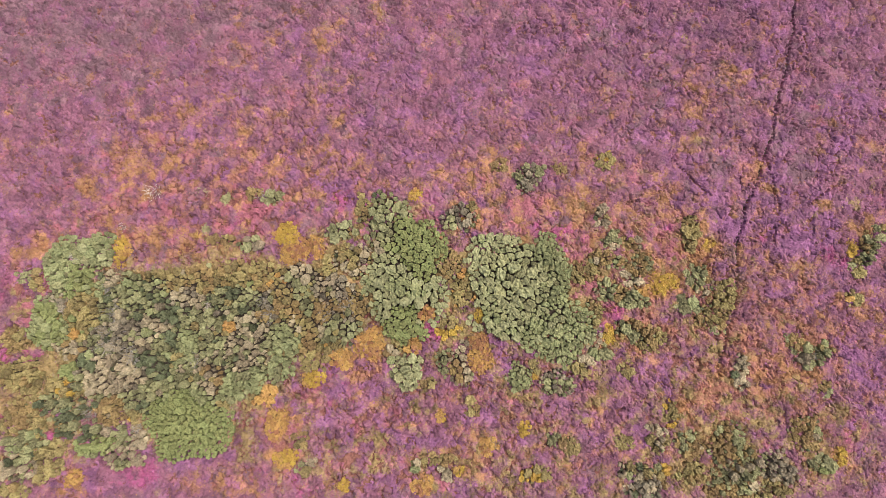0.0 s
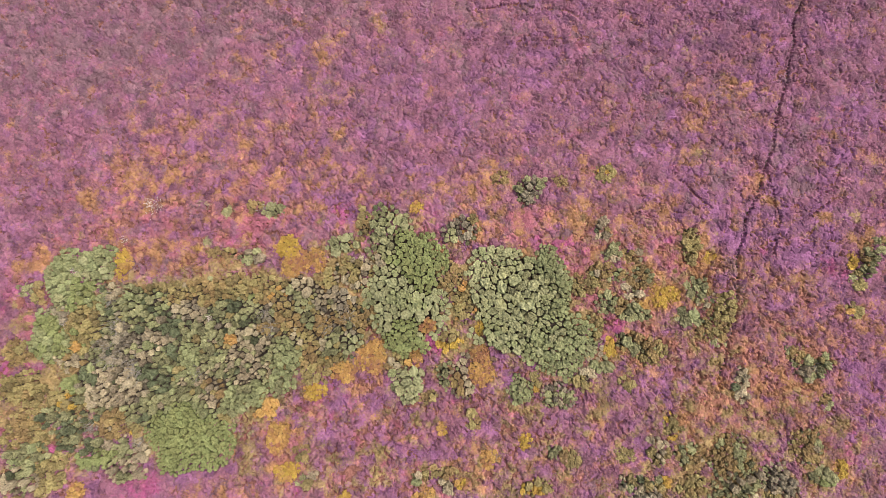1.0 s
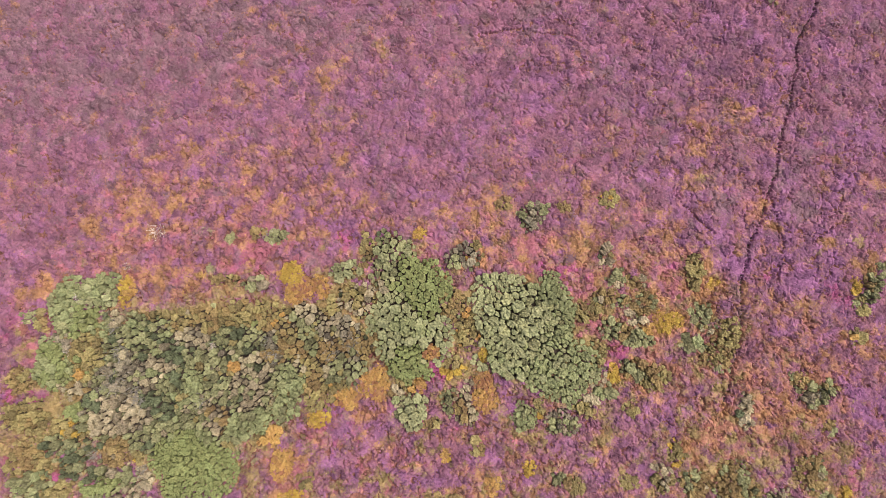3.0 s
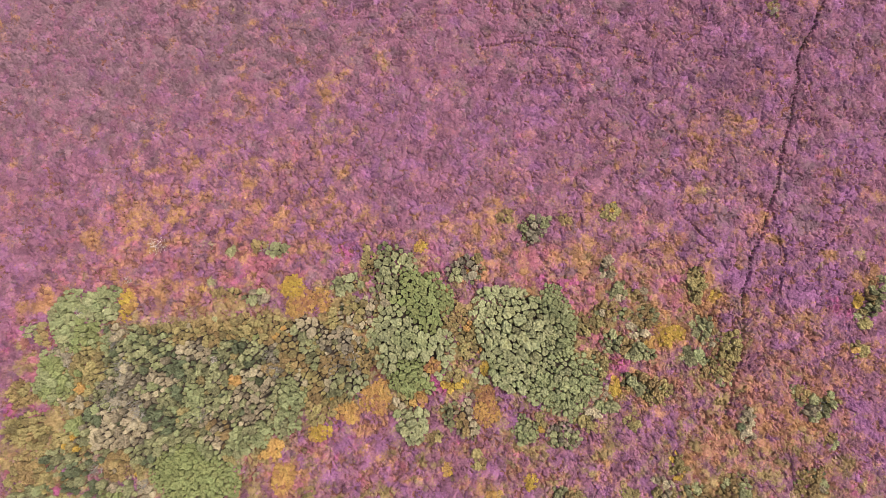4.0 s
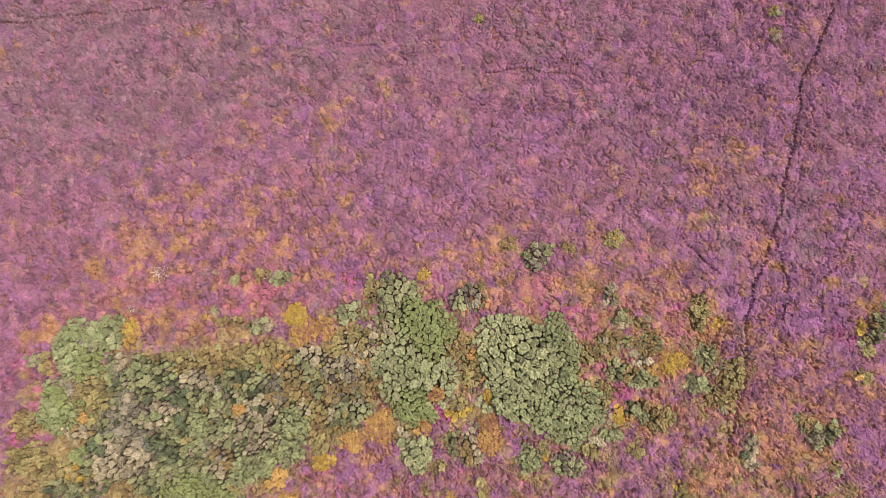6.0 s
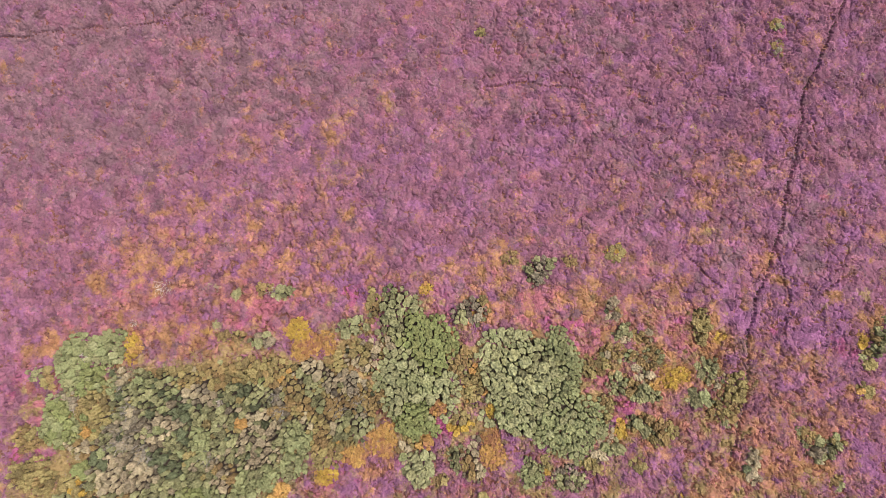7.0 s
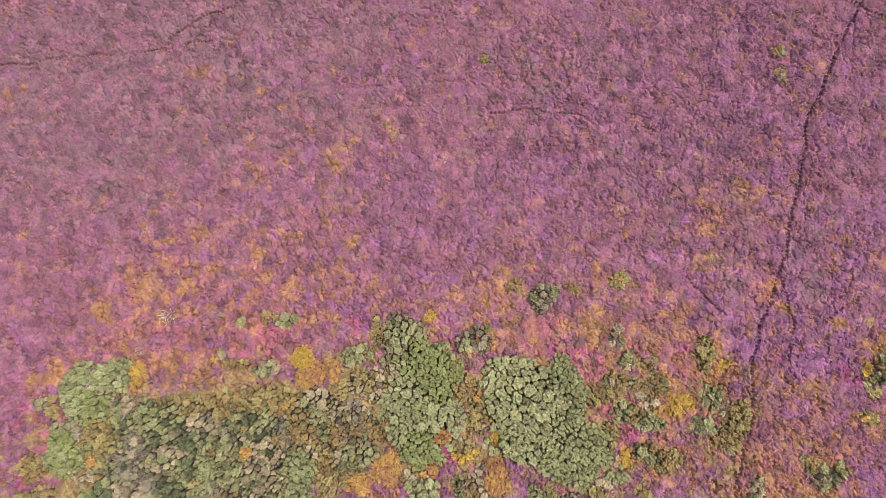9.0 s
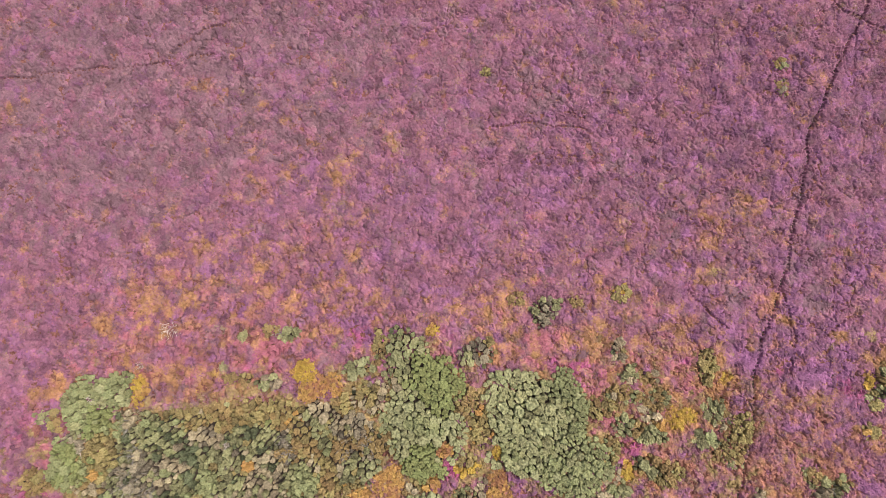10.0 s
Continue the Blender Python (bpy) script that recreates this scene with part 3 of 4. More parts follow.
shrub("grey", 1.14, 2.24, 0.99, 0.86, 0.80, 0.47, mixed="sage")
shrub("ochre", 2.04, 2.57, 0.56, 0.69, 0.50, 0.39, mixed="yellow")
shrub("fresh", 5.01, -2.50, 2.46, 2.21, 1.05, 0.71, mixed="sage")
shrub("green", 7.60, -1.90, 1.36, 2.38, 0.90, 0.39, mixed="fresh")
shrub("fresh", 2.75, -1.82, 0.93, 1.78, 1.05, 0.51, mixed="sage")
shrub("fresh", 3.98, 0.41, 1.45, 0.60, 1.05, 0.41, mixed="green")
shrub("fresh", 3.94, -4.94, 1.86, 0.84, 1.05, 0.55, mixed="green")
shrub("green", 6.47, -4.58, 0.93, 1.10, 0.90, 0.43, mixed="fresh")
shrub("ochre", 10.04, -1.66, 0.93, 0.68, 0.70, 0.44, mixed="olive")
shrub("green", 8.34, -6.05, 2.10, 1.85, 0.90, 0.48, mixed="fresh")
shrub("pale", 10.66, -6.21, 0.76, 0.76, 0.61, 0.52, mixed="sage")
shrub("sage", 11.03, -7.32, 0.67, 0.59, 0.65, 0.52, mixed="green")
shrub("grey", 8.04, -9.51, 1.00, 0.79, 0.80, 0.37, mixed="sage")
shrub("green", 5.41, -9.12, 0.71, 0.92, 0.90, 0.33, mixed="sage")
shrub("ochre", 6.46, -8.61, 0.50, 0.50, 0.50, 0.43, mixed="yellow")
shrub("ochre", 9.81, -8.61, 0.84, 0.46, 0.70, 0.43, mixed="olive")
shrub("pale", 10.10, -7.94, 0.38, 0.38, 0.61, 0.47, mixed="pale")
shrub("pale", 1.32, -8.34, 0.75, 1.42, 0.85, 0.47, mixed="olive")
shrub("sage", 0.24, -8.14, 0.59, 0.92, 0.90, 0.47, mixed="fresh")
shrub("sage", -6.58, -5.97, 1.05, 0.59, 0.90, 0.52, mixed="fresh")
shrub("sage", -6.40, -7.00, 0.59, 0.46, 0.65, 0.52, mixed="moss")
shrub("sage", -8.01, -6.29, 0.84, 0.50, 0.90, 0.52, mixed="pale")
shrub("ochre", -7.68, -7.24, 1.01, 0.84, 0.70, 0.43, mixed="amber")
shrub("ochre", -2.48, -6.69, 1.09, 0.55, 0.70, 0.38, mixed="amber")
shrub("fresh", -2.47, -8.65, 1.00, 1.00, 1.05, 0.45, mixed="sage")
shrub("olive", -3.60, -7.63, 0.50, 0.84, 0.65, 0.37, mixed="pale")
shrub("ochre", 0.32, -5.58, 0.84, 0.76, 0.70, 0.43, mixed="yellow")
shrub("ochre", -1.11, -9.55, 0.67, 0.38, 0.50, 0.38, mixed="olive")
shrub("pale", 11.51, 2.29, 0.56, 0.77, 0.61, 0.42, mixed="sage")
shrub("sage", 12.28, 0.65, 0.73, 0.56, 0.65, 0.42, mixed="pale")
shrub("pale", 13.74, 0.37, 0.68, 0.55, 0.61, 0.42, mixed="olive")
shrub("olive", 11.76, -0.77, 1.19, 0.60, 0.65, 0.37, mixed="sage")
shrub("pale", 13.20, -1.42, 0.68, 0.60, 0.61, 0.42, mixed="olive")
shrub("olive", 14.26, -1.17, 0.72, 0.94, 0.65, 0.42, mixed="sage")
shrub("sage", 11.95, -2.99, 1.06, 0.64, 0.90, 0.47, mixed="olive")
shrub("pale", 13.66, -2.38, 0.59, 0.51, 0.61, 0.42, mixed="olive")
shrub("sage", 13.74, -3.59, 0.93, 0.59, 0.90, 0.47, mixed="olive")
shrub("sage", 18.20, -1.98, 0.76, 0.76, 0.65, 0.47, mixed="olive")
shrub("pale", 18.89, -2.79, 0.59, 0.68, 0.61, 0.42, mixed="olive")
shrub("green", 17.56, -3.99, 0.76, 0.59, 0.65, 0.53, mixed="sage")
shrub("ochre", 20.08, -3.35, 0.85, 1.06, 0.70, 0.44, mixed="olive")
shrub("olive", 19.21, -4.78, 1.10, 0.68, 0.65, 0.42, mixed="ochre")
shrub("ochre", 10.29, -4.78, 1.06, 0.84, 0.70, 0.39, mixed="olive")
shrub("ochre", 17.96, 1.18, 0.60, 1.11, 0.70, 0.39, mixed="olive")
shrub("sage", 13.56, -5.82, 1.18, 0.67, 0.90, 0.52, mixed="olive")
shrub("ochre", 14.74, -6.37, 1.09, 0.76, 0.70, 0.43, mixed="olive")
shrub("olive", 19.59, -5.42, 0.76, 0.63, 0.47, 0.42, mixed="sage")
shrub("pale", 21.12, -8.81, 0.46, 1.09, 0.85, 0.47, mixed="pale")
shrub("ochre", 12.92, -8.49, 0.59, 0.59, 0.50, 0.38, mixed="olive")
shrub("ochre", 12.61, -13.60, 0.75, 0.46, 0.50, 0.38, mixed="yellow")
shrub("ochre", 16.07, -11.68, 0.67, 0.75, 0.50, 0.38, mixed="yellow")
shrub("pale", 15.03, -13.22, 0.83, 0.83, 0.85, 0.41, mixed="ochre")
shrub("sage", 30.71, 0.04, 0.60, 1.02, 0.90, 0.42, mixed="olive")
shrub("sage", 31.69, 1.26, 0.43, 0.56, 0.65, 0.48, mixed="olive")
shrub("ochre", 29.81, -1.34, 0.60, 0.60, 0.50, 0.39, mixed="sage")
shrub("ochre", 29.42, -3.59, 0.55, 0.47, 0.50, 0.39, mixed="amber")
shrub("olive", 25.05, -6.76, 0.67, 0.67, 0.47, 0.41, mixed="sage")
shrub("pale", 25.89, -7.63, 0.92, 0.84, 0.85, 0.47, mixed="sage")
shrub("sage", 27.23, -7.16, 0.59, 0.50, 0.65, 0.47, mixed="olive")
shrub("olive", 27.11, -9.90, 0.54, 0.54, 0.47, 0.41, mixed="sage")
shrub("olive", 25.50, -13.06, 1.08, 1.08, 0.65, 0.41, mixed="sage")
shrub("olive", 20.18, -13.68, 1.57, 1.24, 0.65, 0.41, mixed="sage")
shrub("sage", 20.90, -15.13, 1.40, 1.07, 0.90, 0.46, mixed="pale")
shrub("olive", 20.21, -16.41, 1.81, 0.90, 0.65, 0.41, mixed="sage")
shrub("ochre", 22.23, -16.87, 1.64, 0.58, 0.70, 0.42, mixed="olive")
shrub("pale", 23.41, -15.28, 1.07, 0.99, 0.85, 0.41, mixed="grey")
shrub("lime", 26.87, -15.13, 0.74, 0.41, 0.68, 0.36, mixed="sage")
shrub("olive", 26.03, -14.71, 0.66, 0.83, 0.65, 0.41, mixed="sage")
shrub("pale", 13.50, -15.58, 1.15, 0.49, 0.85, 0.46, mixed="ochre")
shrub("grey", 14.01, -16.72, 1.23, 0.62, 0.80, 0.41, mixed="pale")
shrub("sage", 15.23, -15.50, 0.58, 0.41, 0.65, 0.46, mixed="ochre")
shrub("olive", 17.26, -13.75, 0.99, 0.83, 0.65, 0.41, mixed="sage")
shrub("ochre", 17.34, -15.73, 1.07, 0.66, 0.70, 0.42, mixed="olive")
shrub("ochre", -0.87, -14.74, 0.66, 0.45, 0.50, 0.38, mixed="olive")
shrub("pale", -1.93, -15.13, 0.33, 0.33, 0.61, 0.41, mixed="sage")
shrub("ochre", 2.02, -11.14, 0.54, 0.58, 0.50, 0.38, mixed="olive")
shrub("ochre", -0.16, -14.74, 0.83, 0.45, 0.70, 0.38, mixed="olive")
shrub("pale", 0.08, -15.50, 0.41, 0.33, 0.61, 0.46, mixed="pale")
shrub("ochre", 6.51, -15.73, 0.91, 0.49, 0.70, 0.38, mixed="yellow")
shrub("sage", 7.93, -13.37, 0.58, 0.41, 0.65, 0.41, mixed="olive")
shrub("ochre", 8.98, -13.83, 0.58, 0.50, 0.50, 0.38, mixed="olive")
shrub("pale", -9.58, -15.28, 0.58, 0.49, 0.61, 0.46, mixed="sage")
shrub("ochre", -10.02, -13.37, 0.58, 0.50, 0.50, 0.38, mixed="olive")
shrub("grey", 6.24, 5.26, 0.91, 0.95, 0.80, 0.43, mixed="sage")
shrub("olive", -13.77, 4.02, 0.69, 0.34, 0.47, 0.38, mixed="sage")
shrub("sage", -12.53, 3.73, 0.73, 0.43, 0.65, 0.43, mixed="pale")
shrub("ochre", 11.86, 6.47, 0.65, 0.61, 0.50, 0.35, mixed="yellow")
shrub("ochre", 4.16, 6.09, 0.69, 0.39, 0.50, 0.35, mixed="olive")
shrub("ochre", 8.47, 5.80, 0.52, 0.35, 0.50, 0.35, mixed="olive")
shrub("olive", 24.66, 23.68, 0.47, 0.47, 0.5, 0.28, mixed="ochre")
shrub("olive", 24.68, 21.92, 0.43, 0.68, 0.5, 0.28, mixed="grey")
shrub("ochre", 2.22, 23.29, 0.34, 0.39, 0.55, 0.18, mixed="amber")

dead_shrub(-26.6, -0.77, 0.5, 1.0, 20, "whitened")
dead_shrub(-23.99, -2.71, 0.7, 1.0)
dead_shrub(-23.49, -4.47, 0.9, 1.05, 56)
dead_shrub(-23.79, -6.53, 1.2, 1.05, 70)
dead_shrub(-22.3, -7.3, 0.8, 1.05)
dead_shrub(-17.65, -7.87, 0.7, 1.0)
dead_shrub(-12.85, -3.79, 0.7, 0.85)
dead_shrub(-12.54, -4.78, 0.8, 0.85, 60)
dead_shrub(-6.92, -4.07, 1.0, 0.85, 60)
dead_shrub(-8.3, -4.7, 0.8, 0.85)
dead_shrub(-16.83, -4.07, 0.4, 1.0, 16, "whitened")
dead_shrub(-27.19, -4.5, 0.35, 0.95, 12, "whitened")
dead_shrub(-21.14, 4.06, 0.95, 0.7, 48, "whitened")
dead_shrub(-23.19, 1.59, 0.5, 0.6, 20, "whitened")
dead_shrub(-13.0, 3.93, 0.7, 0.75)
dead_shrub(-24.9, -11.5, 0.7, 0.9)
dead_shrub(-21.3, -12.75, 0.7, 0.85)
dead_shrub(-21.9, -7.9, 0.9, 0.95)
dead_shrub(26.3, -7.6, 0.5, 0.8)
THICKETS = [(-19.48, -6.8, 7.45, 5.23), (-10.69, -4.21, 5.26, 3.04), (-2.81, -1.99, 2.44, 4.47), (5.72, -3.2, 3.45, 3.65)]
TUSSOCKY = [(16.65, 13.49, 15.97, 13.87, 0.25), (-15.1, 7.09, 17.42, 4.98, 0.5), (-18.61, 1.68, 15.58, 6.15, 0.8), (-0.96, -7.99, 22.48, 13.25, 1.0), (18.77, -6.41, 13.29, 12.09, 0.9), (-28.16, -9.56, 8.0, 10.4, 0.9), (25.59, 7.94, 10.8, 12.46, 0.32)]


def thicket(x, y):
    """1 where the shrubs close in and little else grows, 0 on the open heath."""
    out = np.zeros(len(x))
    for cx, cy, rx, ry in THICKETS:
        out = np.maximum(out, np.exp(-(((x - cx) / rx) ** 2 + ((y - cy) / ry) ** 2) ** 3))
    return out


# small clumps close the last gaps inside the thickets, each on the shrub that it stands nearest to
rng = np.random.default_rng(77)
inside = rng.uniform((-28, -14), (11, 4), (14000, 2))
inside = inside[thicket(inside[:, 0], inside[:, 1]) > 0.42]
middles = np.array([q[:2] for q in SHRUBS])
spans = np.array([max(q[2:4]) for q in SHRUBS])
taken = np.array(SPOTS)
for r in (0.55, 0.4, 0.3):
    for px, py in inside:
        if (np.hypot(taken[:, 0] - px, taken[:, 1] - py) > (0.36 if px < -5 else 0.44) * (taken[:, 2] + r)).all():
            taken = np.concatenate([taken, [(px, py, r)]])
            SHRUBS[int(np.argmin(np.hypot(middles[:, 0] - px, middles[:, 1] - py) - spans))][-1].append((px, py, r, 0.93))
SHRUBS = [noted for noted in SHRUBS if noted[-1]]
for n, noted in enumerate(SHRUBS):
    grow_shrub(*noted, taken, 500 + n)

# ---- drifts of bloom and leaf in the heath ----
DRIFTS = []


def drift(kind, x, y, rx, ry, weight=1.0):
    """A patch where one kind of plant stands thicker."""
    DRIFTS.append((kind, x, y, rx, ry, weight))


drift("orange", -11.0, 17.0, 9.0, 5.0, 0.12)
drift("orange", -10.0, 8.0, 8.0, 4.0, 0.15)
drift("orange", 22.0, -10.0, 9.0, 7.0, 0.3)
drift("olive", 20.0, -12.0, 11.0, 7.0, 0.5)
drift("sage", -15.8, 3.6, 0.55, 0.45, 4.0)
drift("sage", -17.6, 4.1, 0.5, 0.4, 3.0)
drift("sage", -17.1, 1.4, 0.5, 0.4, 3.0)
drift("orange", 13.5, -3.0, 10.0, 7.0, 0.45)
drift("olive", 13.5, -4.0, 10.0, 7.0, 0.55)
drift("peach", 15.0, -4.0, 12.0, 7.0, 0.4)
drift("orange", 4.0, 3.0, 11.0, 3.5, 0.3)
drift("olive", 12.0, -14.5, 20.0, 4.0, 0.45)
drift("orange", 10.0, -14.0, 20.0, 5.0, 0.1)
drift("violet", 11.0, -10.0, 6.5, 3.0, 0.55)
drift("mauve", 10.0, -10.5, 9.0, 3.5, 0.9)
drift("violet", 26.0, 2.0, 9.0, 6.0, 0.35)
drift("orange", -18.41, 7.09, 5.39, 2.49, 0.22)
drift("orange", -22.48, 5.41, 2.48, 1.65, 1.0)
drift("rose", -18.65, 2.51, 8.21, 1.85, 0.48)
drift("rose", -14.55, 2.92, 2.47, 1.64, 1.3)
drift("orange", -23.12, 1.68, 2.05, 1.64, 1.0)
drift("orange", -19.79, 0.45, 2.86, 2.04, 0.31)
drift("yellow", -18.92, -0.77, 0.82, 0.82, 0.39)
drift("orange", -29.59, 0.25, 1.84, 1.02, 1.87)
drift("magenta", -31.05, -2.4, 1.83, 2.03, 0.45)
drift("rose", -29.32, -4.01, 2.02, 2.02, 0.7)
drift("magenta", -29.91, -7.4, 2.01, 0.72, 2.52)
drift("orange", -26.57, -16.13, 1.38, 1.58, 1.25)
drift("orange", -11.49, -12.29, 1.27, 1.11, 2.5)
drift("magenta", -14.53, 2.09, 1.64, 1.64, 0.72)
drift("orange", -11.24, -14.6, 1.19, 0.99, 1.87)
drift("yellow", -11.04, -14.6, 0.95, 0.79, 0.78)
drift("rose", -8.92, -11.51, 3.59, 1.59, 0.4)
drift("orange", -6.18, -7.99, 1.61, 1.2, 1.25)
drift("violet", -7.58, 4.16, 1.24, 1.24, 1.62)
drift("magenta", -7.58, 3.75, 0.82, 0.82, 1.08)
drift("magenta", -0.58, 2.92, 1.64, 1.64, 0.54)
drift("violet", -4.97, -8.78, 1.6, 1.2, 1.44)
drift("orange", 3.54, 2.92, 2.47, 2.06, 0.69)
drift("rose", 5.59, 2.51, 2.87, 1.64, 0.8)
drift("magenta", 7.21, 1.27, 1.64, 0.74, 1.62)
drift("orange", 9.29, 2.92, 1.64, 1.64, 1.0)
drift("yellow", 11.83, 5.83, 1.24, 1.16, 0.39)
drift("olive", 3.46, -6.41, 2.42, 1.21, 0.72)
drift("violet", 4.67, -6.41, 1.81, 1.61, 2.16)
drift("magenta", 12.17, -4.61, 1.05, 1.05, 3.5)
drift("magenta", -0.81, -5.69, 0.89, 0.89, 4.0)
drift("orange", 11.92, -6.41, 0.81, 1.21, 1.25)
drift("orange", -0.16, -4.81, 0.81, 0.57, 1.87)
drift("orange", -0.56, -7.4, 1.0, 0.8, 1.25)
drift("rose", 10.83, -1.59, 2.44, 2.44, 1.15)
drift("magenta", 11.64, -1.59, 1.02, 0.61, 1.8)
drift("orange", 16.09, -2.4, 1.63, 1.14, 1.49)
drift("yellow", 16.5, -2.4, 1.06, 0.89, 0.98)
drift("rose", 16.19, 0.45, 2.86, 2.45, 0.48)
drift("orange", 16.98, -0.37, 2.45, 2.45, 0.63)
drift("orange", 23.89, -8.78, 3.21, 1.8, 0.67)
drift("orange", 24.69, -8.78, 2.81, 1.6, 0.9)
drift("peach", 19.38, -11.12, 2.39, 1.59, 2.0)
drift("orange", 17.38, -11.12, 1.59, 1.2, 1.13)
drift("violet", 15.87, -8.78, 2.81, 1.6, 1.0)
drift("violet", 12.56, -12.67, 3.18, 1.59, 0.6)
drift("violet", 29.84, -9.56, 2.4, 2.8, 1.44)
drift("magenta", 28.42, -13.06, 1.59, 1.59, 0.5)
drift("violet", 26.2, -10.34, 1.6, 1.0, 1.8)
drift("olive", 19.59, -15.36, 5.92, 2.37, 0.7)
drift("olive", 24.48, -12.67, 3.18, 2.38, 0.5)
drift("olive", 16.5, -13.45, 3.17, 3.17, 0.3)
drift("orange", 26.05, -6.01, 4.84, 1.61, 0.36)
drift("orange", 29.81, -4.01, 1.62, 1.62, 1.0)
drift("violet", 25.19, 0.45, 4.91, 8.18, 0.15)
drift("violet", 19.28, 5.83, 4.96, 4.96, 0.15)
drift("violet", 4.88, 13.93, 2.52, 2.52, 0.72)
drift("violet", 2.34, 10.91, 2.51, 1.67, 0.72)
drift("orange", 19.03, 10.06, 1.25, 1.67, 1.0)
drift("orange", 22.09, 13.06, 1.68, 1.05, 0.74)
drift("orange", -14.92, 14.8, 1.69, 1.05, 0.74)
drift("orange", -9.46, 15.67, 1.06, 1.06, 0.74)
drift("orange", -12.26, 9.63, 2.08, 1.04, 0.38)
drift("orange", 3.59, 9.63, 1.67, 1.25, 0.38)
drift("rose", -26.58, 12.2, 5.03, 3.77, 0.08)
drift("rose", 3.92, 0.04, 1.23, 0.82, 1.15)
drift("olive", 1.47, 0.04, 1.63, 2.45, 0.9)
drift("olive", 12.82, -3.2, 6.09, 3.65, 0.4)
drift("olive", -13.64, 0.04, 2.45, 1.63, 0.9)
drift("olive", -7.51, -0.37, 2.45, 2.45, 1.08)
drift("olive", -5.82, -4.81, 2.43, 2.43, 0.9)
drift("olive", -19.7, -1.59, 6.11, 1.02, 0.6)
drift("olive", -3.38, -6.41, 1.61, 1.61, 0.72)
drift("olive", 9.88, -7.99, 2.41, 1.2, 0.72)
drift("olive", 14.74, -6.41, 4.83, 1.61, 0.2)
drift("orange", 3.01, -13.83, 1.59, 0.99, 1.0)
drift("rose", -2.13, -14.98, 2.37, 1.19, 0.72)
drift("olive", 1.42, -14.6, 3.17, 0.79, 0.3)
drift("olive", -13.25, -13.45, 1.98, 1.59, 0.54)
drift("orange", -17.1, -16.51, 1.97, 0.79, 1.0)
drift("violet", -18.35, -14.79, 2.77, 0.99, 1.0)
drift("magenta", -21.48, -15.55, 1.97, 0.99, 1.44)
drift("magenta", -27.56, -12.87, 0.99, 0.56, 2.7)
drift("orange", -18.78, 22.26, 1.71, 0.86, 0.34)
drift("orange", -16.07, 15.94, 1.69, 1.06, 0.23)
drift("orange", -11.48, 21.09, 1.28, 0.77, 0.19)
drift("orange", -9.32, 17.16, 1.27, 1.69, 0.19)
drift("orange", 21.44, 14.07, 1.68, 1.05, 0.23)
drift("orange", 17.17, 21.68, 1.07, 1.07, 0.19)
drift("orange", 27.93, 22.67, 0.77, 0.69, 0.38)
drift("orange", 30.08, 16.98, 0.59, 0.59, 0.38)
drift("orange", 18.09, 7.71, 0.86, 0.86, 2.76)
drift("olive", 19.18, 7.96, 0.76, 0.76, 1.84)
drift("yellow", 16.36, 8.04, 0.53, 0.53, 0.92)
drift("dusky", 25.01, 8.45, 0.86, 0.86, 3.22)
drift("peach", 22.21, 5.48, 0.85, 0.85, 2.30)
drift("orange", 23.81, 4.50, 0.57, 0.57, 2.53)
drift("orange", 23.06, 6.05, 0.46, 0.46, 2.30)
drift("orange", 27.60, 3.27, 0.64, 0.64, 3.45)
drift("orange", 18.34, 1.73, 0.72, 0.72, 2.76)
drift("yellow", 18.43, 1.90, 0.45, 0.45, 0.92)
drift("orange", 15.89, 4.17, 1.04, 1.04, 2.76)
drift("peach", 16.97, 4.50, 0.66, 0.66, 1.84)
drift("orange", 19.16, -0.04, 0.84, 0.84, 2.53)
drift("orange", 15.61, 5.64, 0.66, 0.66, 2.30)
drift("orange", 30.54, 1.81, 0.90, 0.90, 2.76)
drift("peach", 30.95, 7.79, 0.76, 0.76, 2.07)
drift("dusky", 20.25, 6.05, 0.86, 0.86, 3.68)
drift("violet", 29.12, 7.79, 0.80, 0.80, 3.68)
drift("violet", 27.91, 1.57, 0.79, 0.79, 3.68)
drift("violet", 18.65, 9.12, 0.61, 0.61, 3.45)
drift("violet", 20.23, 1.81, 0.68, 0.68, 3.45)
drift("violet", 25.19, -0.20, 0.84, 0.84, 2.30)
drift("magenta", 28.24, -0.84, 0.84, 0.84, 1.03)
drift("magenta", 23.28, 0.77, 0.68, 0.68, 0.80)
drift("magenta", 16.21, 1.57, 0.53, 0.53, 1.15)
drift("rose", 16.39, -0.04, 0.84, 0.84, 2.07)
drift("olive", 30.18, -1.00, 0.75, 0.75, 2.07)
drift("orange", 26.08, -1.63, 0.60, 0.60, 2.30)
drift("olive", 20.29, -0.36, 0.52, 0.52, 1.84)
drift("dusky", 26.19, 5.81, 1.04, 1.04, 2.76)
drift("olive", 29.81, 3.19, 0.66, 0.66, 1.61)
drift("violet", 26.55, 0.77, 0.68, 0.68, 2.76)
drift("dusky", -21.78, 22.51, 12.85, 7.5, 0.9)
drift("plum", 22.3, 21.63, 12.83, 11.12, 0.7)
drift("plum", 10.24, 19.13, 11.06, 6.81, 0.2)
drift("dusky", -8.91, 20.19, 10.66, 6.39, 0.25)
drift("dusky", 10.34, 22.19, 10.7, 5.14, 0.2)
# dusky drifts at the far left also put the greying of haze into the colour
drift("dusky", -27.85, 14.77, 7.5, 4.5, 0.9)
drift("dusky", -26.0, 22.0, 14.0, 9.0, 0.7)
drift("violet", -24.61, 18.17, 0.59, 0.59, 0.85)
drift("violet", 21.14, 23.84, 1.29, 0.86, 0.51)
drift("violet", 26.97, 21.14, 1.71, 1.28, 0.42)
